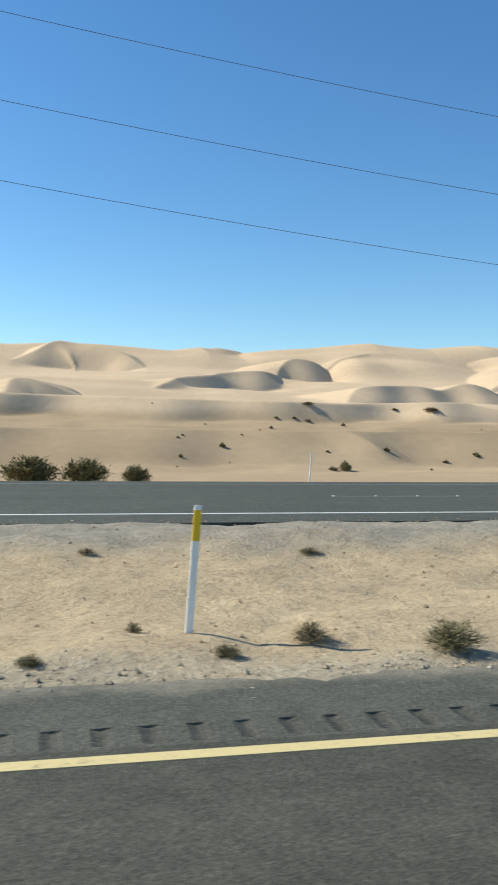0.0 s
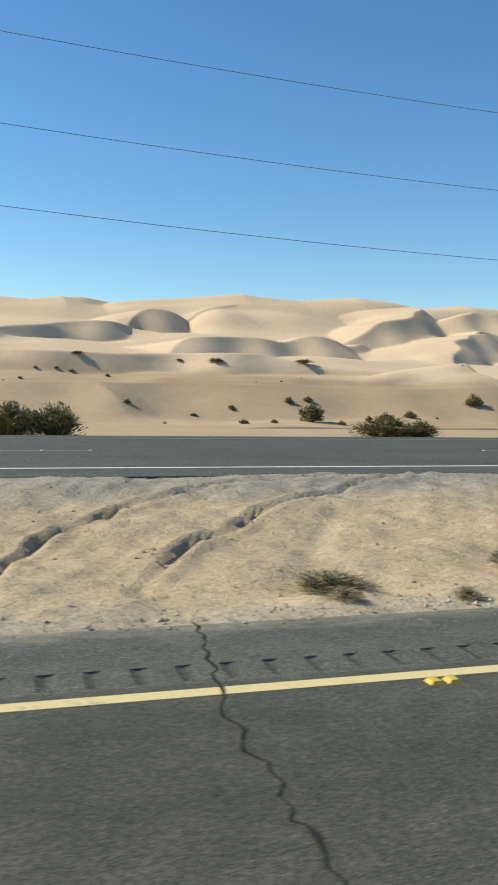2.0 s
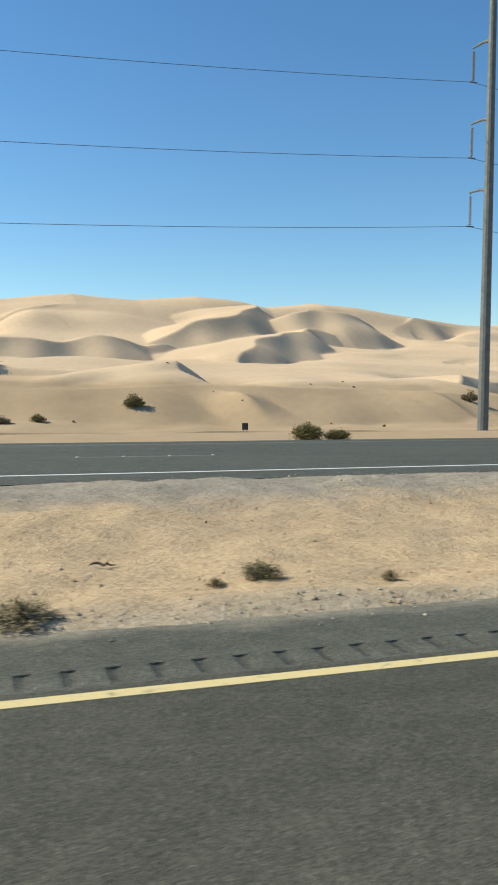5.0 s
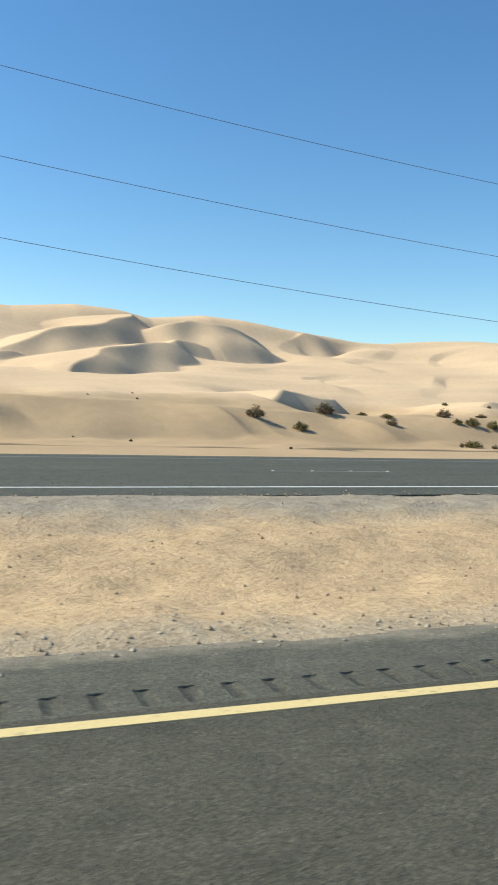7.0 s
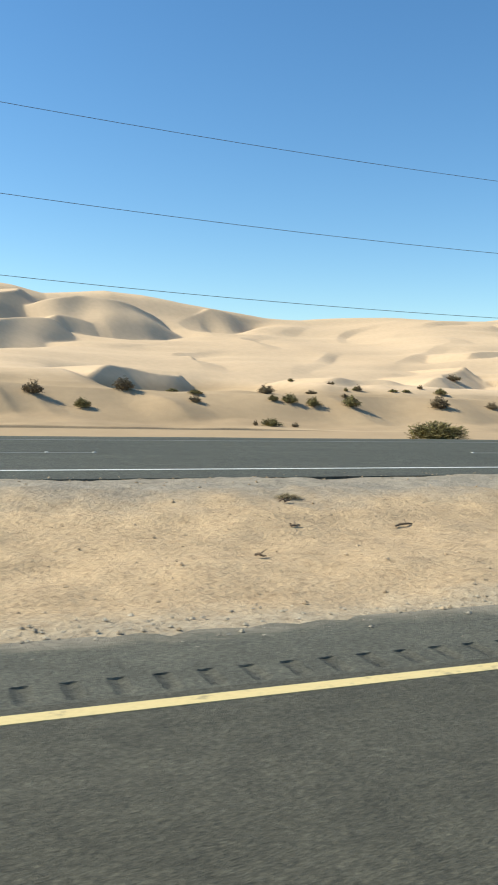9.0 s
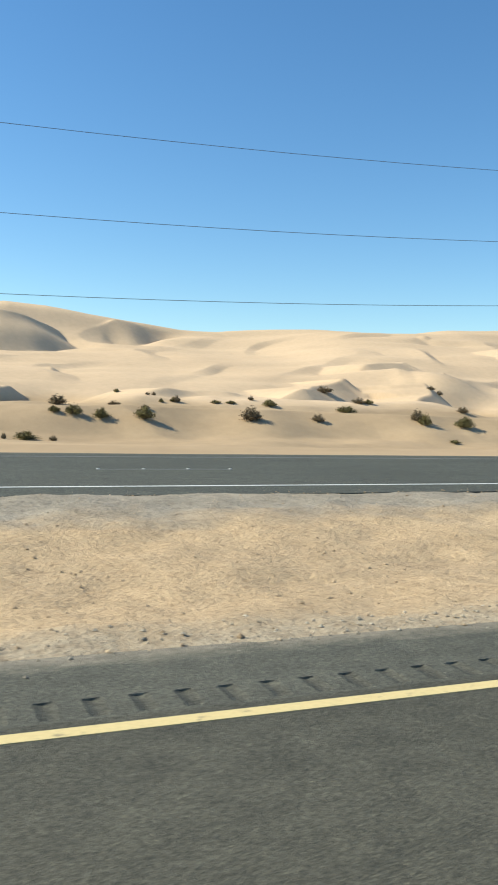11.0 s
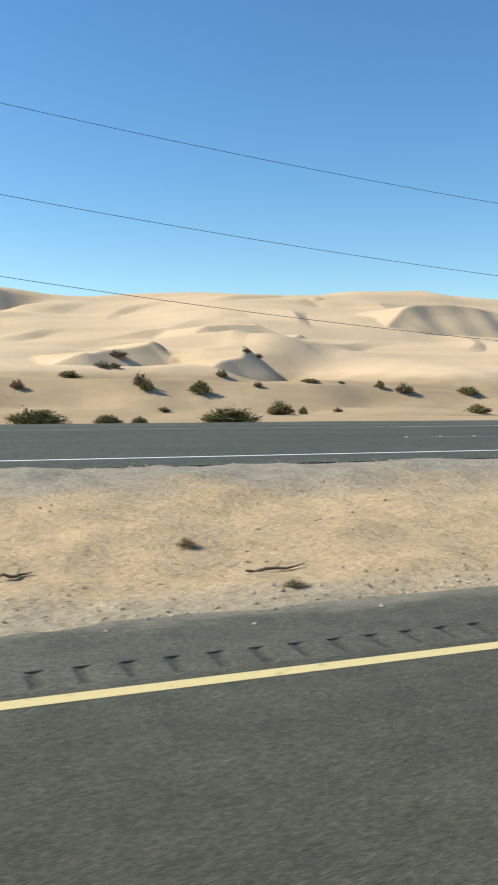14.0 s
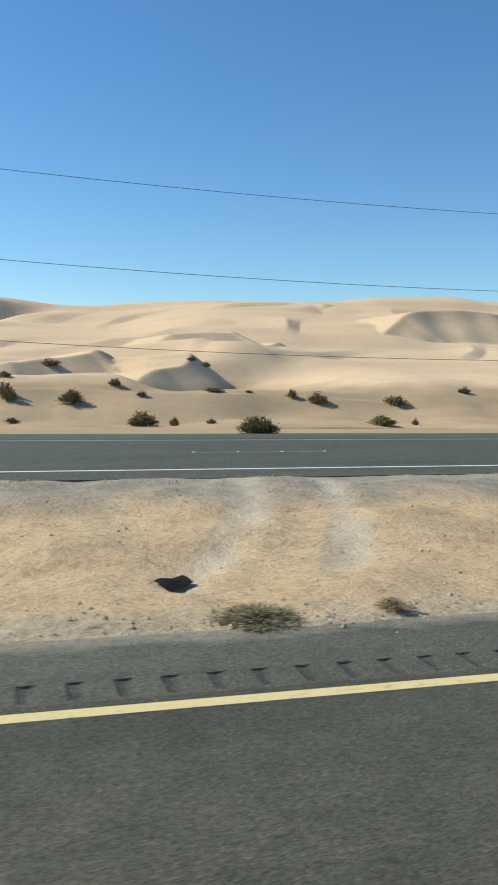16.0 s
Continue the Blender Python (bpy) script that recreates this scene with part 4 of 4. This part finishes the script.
rnd = random.Random(77)
small = []
while len(small) < 20:
    x, y, w = rnd.uniform(20, 240), rnd.uniform(176, 232), rnd.uniform(0.4, 1.0)
    if all(math.hypot(x - a, y - b) > 7 for a, b, c, d in small):
        small.append((x, y, w, w * rnd.uniform(0.4, 0.7)))
plant(far_shrubs, small, "dusty scrub clump on the brown bank below the dunes", "shrub", "shrubs on the dunes")

# ---- loose things ----
def stones(name, count, seed, spread, small, big, label, mat=STONE):
    """Many small angular stones, one mesh."""
    r = np.random.RandomState(seed)
    shape = np.array([(1, 0, 0), (-1, 0, 0), (0, 1, 0), (0, -1, 0), (0, 0, 0.8), (0, 0, -0.5)], float)
    tri = np.array([(0, 2, 4), (2, 1, 4), (1, 3, 4), (3, 0, 4), (2, 0, 5), (1, 2, 5), (3, 1, 5), (0, 3, 5)])
    x, y = spread(r, count)
    z = np.where(y < FAR_NEAR, np.maximum(median_height(x, y), np.where(y < NEAR_EDGE + 0.2, 0.0, -1.0)), FAR_Z)
    size = small + (big - small) * r.rand(count) ** 4
    turn = r.rand(count) * 6.283
    v = shape[None] * (0.55 + 0.7 * r.rand(count, 6, 1)) * size[:, None, None] * 0.5
    c, s_ = np.cos(turn)[:, None], np.sin(turn)[:, None]
    v = np.stack([v[..., 0] * c - v[..., 1] * s_, v[..., 0] * s_ + v[..., 1] * c, v[..., 2]], -1)
    v = v + np.stack([x, y, z + size * 0.1], -1)[:, None]
    f = (tri[None] + 6 * np.arange(count)[:, None, None]).reshape(-1, 3)
    me = bpy.data.meshes.new(name)
    me.from_pydata(v.reshape(-1, 3).tolist(), [], f.tolist())
    me.materials.append(mat)
    return tagged(new(name, me), label, "stones", kind="stuff")


stones("median_gravel", 24000, 3, lambda r, k: (r.uniform(-6, 450, k), NEAR_EDGE - 0.05 + (FAR_NEAR - NEAR_EDGE) * r.rand(k) ** 1.5), 0.015, 0.07, "scattered pale stones and grit on the dirt")
stones("edge_gravel", 24000, 4, lambda r, k: (r.uniform(-6, 450, k), NEAR_EDGE + 0.22 + 0.22 * r.randn(k)), 0.014, 0.065, "pale grey grit washed along the edge of the asphalt", PALE_STONE)
stones("far_edge_gravel", 6000, 5, lambda r, k: (r.uniform(-6, 460, k), FAR_NEAR - 0.1 + 0.3 * r.randn(k)), 0.02, 0.07, "grit along the edge of the far carriageway")


def stick(x, y, long, turn, seed):
    rnd = random.Random(seed)
    bm = bmesh.new()
    pts = [(long * (k / 6 - 0.5), rnd.uniform(-0.04, 0.04), 0.015 + rnd.uniform(0, 0.05)) for k in range(7)]
    tube(bm, pts, [0.012, 0.016, 0.018, 0.016, 0.014, 0.01, 0.005], 5)
    tube(bm, [pts[3], (pts[3][0] + 0.12, 0.1, 0.08)], [0.01, 0.004], 4)
    ob = part("stick", bm, WOOD)
    ob.matrix_world = pose(x, y, ground_at(x, y), 0, 0, turn)
    tagged(ob, "crooked dry stick lying on the median dirt", "stick", "sticks on the median")


for k, (x, y, long, turn) in enumerate(((31.47, 9.8, 0.45, -8), (321.4, 9.3, 0.55, -12), (217.0, 10.25, 0.4, -5), (339.1, 7.7, 0.35, 3), (388.6, 11.6, 0.22, 5), (135.2, 8.9, 0.3, 10), (237.6, 12.6, 0.5, 10), (243.7, 10.4, 0.45, 20), (330.5, 7.9, 0.5, 5), (330.3, 7.2, 0.35, -20), (331.5, 7.4, 0.4, 10),
                                       (318.3, 9.4, 0.45, 30), (120.3, 8.1, 0.5, 12), (371.0, 8.2, 0.35, 25), (322.0, 9.9, 0.4, -25), (238.0, 11.0, 0.3, 0), (9.6, 12.2, 0.4, 0), (412.9, 8.6, 0.4, 10),
                                       (373.5, 7.8, 0.7, 6), (399.2, 7.3, 0.35, 0), (124.9, 11.0, 0.3, 0), (240.8, 8.7, 0.15, 0), (242.4, 11.6, 0.2, 0), (242.0, 10.4, 0.15, 30))):
    stick(x, y, long, turn, k)


def tyre_scrap(x, y, turn, long, tilt=0):
    """A torn piece of tread, curled up at one end."""
    bm = bmesh.new()
    rows = []
    for k in range(9):
        a = k / 8
        w = (0.045 + 0.24 * long if long < 0.5 else 0.1) * (0.86 + 0.14 * math.sin(a * 4 + 0.4))
        z = 0.035 + 0.02 * a * a + 0.012 * math.sin(a * 7)
        rows.append([bm.verts.new((long * (a - 0.5), s * w, z - 0.012 * abs(s))) for s in (-1, -0.3, 0.3, 1)])
    for a, b in zip(rows, rows[1:]):
        for j in range(3):
            bm.faces.new((a[j], a[j + 1], b[j + 1], b[j]))
    solid = bmesh.ops.solidify(bm, geom=bm.faces[:], thickness=0.04)
    ob = part("tyre_scrap", bm, RUBBER)
    ob.matrix_world = pose(x, y, ground_at(x, y) - 0.02 + 0.13 * math.sin(radians(tilt)), tilt, 0, turn)
    return tagged(ob, "torn black strip of tyre rubber on the dirt", "tyre scrap", "torn tyre pieces")


tyre_scrap(215.04, 13.75, -4, 0.6)
tyre_scrap(335.0, 7.35, 20, 0.22)
tyre_scrap(331.6, 12.7, 0, 0.3)
tyre_scrap(340.9, 7.55, 0, 0.24)
tyre_scrap(423.8, 8.2, 28, 0.34, 14)
tyre_scrap(344.7, 8.4, 25, 0.2)
tyre_scrap(332.1, 11.0, 0, 0.18)


def small_sign(x, y, wide, tall):
    z = ground_at(x, y) - 0.1
    sign = empty("roadside_sign", pose(x, y, z))
    for dx in (-wide * 0.3, wide * 0.3):
        bm = bmesh.new()
        block(bm, dx - 0.04, dx + 0.04, -0.04, 0.04, 0, tall)
        part("post", bm, WOOD, sign)
    bm = bmesh.new()
    block(bm, -wide / 2, wide / 2, -0.07, -0.042, tall * 0.45, tall)
    bmesh.ops.bevel(bm, geom=bm.edges[:], offset=0.01, segments=1)
    part("board", bm, DARK_BOARD, sign)
    return tagged(sign, "small dark board on two short posts below the dunes", "sign")


small_sign(175.2, 128.0, 1.0, 2.0)
small_sign(237.9, 120.0, 0.5, 0.9)


# ---- the dark compact car on the far carriageway, front towards the west ----
PAINT = material("black_car_paint", (0.006, 0.008, 0.014), 0.22)
PAINT.node_tree.nodes["Principled BSDF"].inputs["Coat Weight"].default_value = 0.6
TINT = material("tinted_car_glass", (0.012, 0.016, 0.02), 0.06)
TINT.node_tree.nodes["Principled BSDF"].inputs["Specular IOR Level"].default_value = 0.6
CHROME = material("bright_trim", (0.75, 0.75, 0.74), 0.2, 0.9)
ALLOY = speckled("silver_alloy", (0.42, 0.43, 0.44), (0.56, 0.57, 0.58), 40, 0.35, 0.7)
LAMP = material("clear_lamp_cover", (0.55, 0.56, 0.6), 0.1)
RED_LAMP = material("red_lamp_cover", (0.25, 0.01, 0.01), 0.15)
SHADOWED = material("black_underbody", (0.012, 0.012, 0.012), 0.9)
AXLES, TYRE_R = (-1.32, 1.32), 0.335


def roofline(x):
    return np.interp(x, [-2.07, -1.98, -1.6, -1.02, -0.72, -0.38, -0.1, 0.8, 1.55, 1.72, 1.95, 2.02, 2.07],
                     [0.70, 0.86, 0.97, 1.07, 1.30, 1.53, 1.60, 1.635, 1.60, 1.50, 1.0, 0.92, 0.70])


def sill(x):
    low = np.interp(x, [-2.07, -1.95, -1.7, 1.75, 1.95, 2.07], [0.40, 0.27, 0.22, 0.22, 0.32, 0.42])
    for at in AXLES:
        if abs(x - at) < 0.42:
            low = max(low, TYRE_R + math.sqrt(0.42 ** 2 - (x - at) ** 2) - 0.02)
    return float(low)


def half_width(x, z):
    w = np.interp(z, [0.2, 0.45, 0.8, 1.02, 1.4, 1.64], [0.82, 0.885, 0.895, 0.86, 0.76, 0.62])
    return float(w * (1 - 0.12 * max(0, (abs(x) - 1.35) / 0.72) ** 2.2))


def car_skin(x0, x1, z0, z1, side, lift=0.006, lean0=0.0, lean1=0.0, nx=6, nz=4):
    """A panel that lies on the car's flank, with slanted ends."""
    bm = bmesh.new()
    grid = []
    for j in range(nz + 1):
        z = z0 + (z1 - z0) * j / nz
        row = []
        for i in range(nx + 1):
            f = i / nx
            x = (x0 + lean0 * (z - z0)) * (1 - f) + (x1 + lean1 * (z - z0)) * f
            row.append(bm.verts.new((x, side * (half_width(x, z) + lift), z)))
        grid.append(row)
    for a, b in zip(grid, grid[1:]):
        for i in range(nx):
            bm.faces.new((a[i], a[i + 1], b[i + 1], b[i])[::-side])
    return bm


def car_top(x0, x1, inset, lift=0.006, nx=6):
    """A pane that follows the roofline, between the two flanks."""
    bm = bmesh.new()
    rows = []
    for i in range(nx + 1):
        x = x0 + (x1 - x0) * i / nx
        z = float(roofline(x))
        w = half_width(x, z) - inset
        rows.append([bm.verts.new((x, s_ * w, z + lift)) for s_ in (-1, -0.4, 0.4, 1)])
    for a, b in zip(rows, rows[1:]):
        for j in range(3):
            bm.faces.new((a[j], b[j], b[j + 1], a[j + 1]))
    return bm


def car_wheel(car, x, side):
    """Tyre, ten-spoke rim and hub."""
    turn = Matrix.Translation((x, side * 0.80, TYRE_R)) @ Matrix.Rotation(radians(-90 * side), 4, "X")
    bm = bmesh.new()
    rings = []
    for r, h in ((0.225, -0.09), (0.225, 0.09), (0.25, 0.105), (0.30, 0.105), (0.328, 0.085), (TYRE_R, 0.04), (TYRE_R, -0.04), (0.328, -0.085), (0.30, -0.105), (0.25, -0.105)):
        rings.append([bm.verts.new((r * math.cos(6.2832 * k / 36), r * math.sin(6.2832 * k / 36), h)) for k in range(36)])
    for a, b in zip(rings, rings[1:] + rings[:1]):
        for k in range(36):
            bm.faces.new((a[k], a[(k + 1) % 36], b[(k + 1) % 36], b[k]))
    bmesh.ops.transform(bm, matrix=turn, verts=bm.verts)
    wheel = part("wheel", bm, RUBBER, car, "black tyre on a silver ten-spoke rim")
    bm = bmesh.new()
    bmesh.ops.create_cone(bm, cap_ends=True, segments=36, radius1=0.222, radius2=0.222, depth=0.10, matrix=pose(0, 0, 0.0))
    bmesh.ops.transform(bm, matrix=turn, verts=bm.verts)
    part("brake_drum", bm, SHADOWED, wheel)
    bm = bmesh.new()
    for k in range(10):
        m = Matrix.Rotation(6.2832 * k / 10, 4, "Z")
        bmesh.ops.create_cube(bm, size=1, matrix=m @ pose(0.128, 0, 0.075, 0, 8, 0) @ Matrix.Diagonal((0.185, 0.034, 0.03, 1)))
    ring = [[bm.verts.new((r * math.cos(6.2832 * k / 36), r * math.sin(6.2832 * k / 36), h)) for k in range(36)] for r, h in ((0.205, 0.06), (0.228, 0.085), (0.228, 0.03))]
    for a, b in zip(ring, ring[1:]):
        for k in range(36):
            bm.faces.new((a[k], a[(k + 1) % 36], b[(k + 1) % 36], b[k]))
    bmesh.ops.create_cone(bm, cap_ends=True, segments=16, radius1=0.05, radius2=0.04, depth=0.05, matrix=pose(0, 0, 0.08))
    bmesh.ops.transform(bm, matrix=turn, verts=bm.verts)
    part("rim", bm, ALLOY, wheel)


def compact_car(m):
    car = empty("car", m)
    stations = sorted(set([round(-2.07 + 4.14 * k / 70, 4) for k in range(71)] + [-2.04, 2.04]))
    bm = bmesh.new()
    loops = []
    for x in stations:
        zb, zt = sill(x), float(roofline(x))
        zs = [zb + (zt - zb) * j / 12 for j in range(13)]
        left = [bm.verts.new((x, half_width(x, z) * (0.97 if j in (0, 12) else 1), z)) for j, z in enumerate(zs)]
        right = [bm.verts.new((x, -half_width(x, z) * (0.97 if j in (0, 12) else 1), z)) for j, z in enumerate(zs)]
        loops.append(left + [bm.verts.new((x, 0.0, zt + 0.012))] + right[::-1])
    for a, b in zip(loops, loops[1:]):
        for j in range(len(a)):
            f = bm.faces.new((a[j], a[(j + 1) % len(a)], b[(j + 1) % len(a)], b[j]))
            f.smooth = True
    bm.faces.new(loops[0])
    bm.faces.new(loops[-1][::-1])
    bmesh.ops.recalc_face_normals(bm, faces=bm.faces[:])
    part("body", bm, PAINT, car)
    bm = bmesh.new()
    block(bm, -1.85, 1.85, -0.6, 0.6, 0.2, 0.8)
    part("underbody", bm, SHADOWED, car)
    for name, x0, x1 in (("windscreen", -0.98, -0.44), ("rear_window", 1.73, 1.92)):
        part(name, car_top(x0, x1, 0.06), TINT, car)
    for side in (-1, 1):
        part("front_side_window", car_skin(-0.60, 0.22, 1.08, 1.47, side, lean0=0.72), TINT, car)
        part("rear_side_window", car_skin(0.30, 1.05, 1.09, 1.48, side), TINT, car)
        part("quarter_window", car_skin(1.13, 1.62, 1.12, 1.48, side, lean1=-0.25), TINT, car)
        part("headlight", car_skin(-1.98, -1.45, 0.76, 0.86, side, lift=0.008), LAMP, car)
        part("fog_lamp", car_skin(-1.97, -1.88, 0.46, 0.56, side, lift=0.008, nx=2, nz=2), LAMP, car)
        part("tail_light", car_skin(1.86, 1.99, 0.80, 1.02, side, lift=0.008, nx=3), RED_LAMP, car)
        part("sill_trim", car_skin(-0.82, 0.82, 0.235, 0.285, side, lift=0.012), CHROME, car, "bright strip along the sill")
        for x in (0.02, 0.86):
            handle = car_skin(x, x + 0.17, 0.94, 0.965, side, lift=0.03)
            part("door_handle", handle, PAINT, car)
        for x in (-0.72, 0.26, 1.10):
            part("door_gap", car_skin(x, x + 0.008, 0.36, 1.05, side, lift=0.002, nx=1, nz=6), SHADOWED, car)
        bm = bmesh.new()
        bmesh.ops.create_cube(bm, size=1, matrix=pose(-0.62, side * 0.97, 1.10) @ Matrix.Diagonal((0.12, 0.2, 0.14, 1)))
        bmesh.ops.bevel(bm, geom=bm.edges[:], offset=0.03, segments=2)
        part("wing_mirror", bm, PAINT, car)
        for x in AXLES:
            car_wheel(car, x, side)
    bm = bmesh.new()
    block(bm, -2.09, -2.055, -0.62, 0.62, 0.45, 0.66)
    bmesh.ops.bevel(bm, geom=bm.edges[:], offset=0.012, segments=1)
    part("grille", bm, SHADOWED, car)
    bm = bmesh.new()
    block(bm, -2.10, -2.03, -0.72, 0.72, 0.385, 0.42)
    for v in bm.verts:
        v.co.x += 0.32 * (abs(v.co.y) / 0.72) ** 2 * 0.5
    part("bumper_strip", bm, CHROME, car, "bright strip under the front bumper")
    bm = bmesh.new()
    block(bm, 2.04, 2.12, -0.8, 0.8, 0.42, 0.72)
    bmesh.ops.bevel(bm, geom=bm.edges[:], offset=0.03, segments=2)
    part("rear_bumper", bm, PAINT, car)
    bm = bmesh.new()
    tube(bm, [(1.45, 0.0, 1.61), (1.58, 0.0, 1.70)], [0.012, 0.005], 6)
    part("antenna", bm, SHADOWED, car)
    return tagged(car, "black boxy compact car with silver spoked wheels on asphalt", "car")


compact_car(pose(342.4, 18.65, FAR_Z))


# ---- small litter ----
bm = bmesh.new()
bmesh.ops.create_icosphere(bm, subdivisions=2, radius=0.06)
rnd = random.Random(5)
for v in bm.verts:
    v.co = Vector((v.co.x * 1.3, v.co.y, v.co.z * 0.55)) * rnd.uniform(0.7, 1.15)
litter = part("paper_litter", bm, WHITE_PLASTIC)
litter.matrix_world = pose(63.0, 6.55, ground_at(63.0, 6.55) + 0.02, 0, 0, 20)
tagged(litter, "crumpled white scrap of paper at the asphalt edge", "litter")
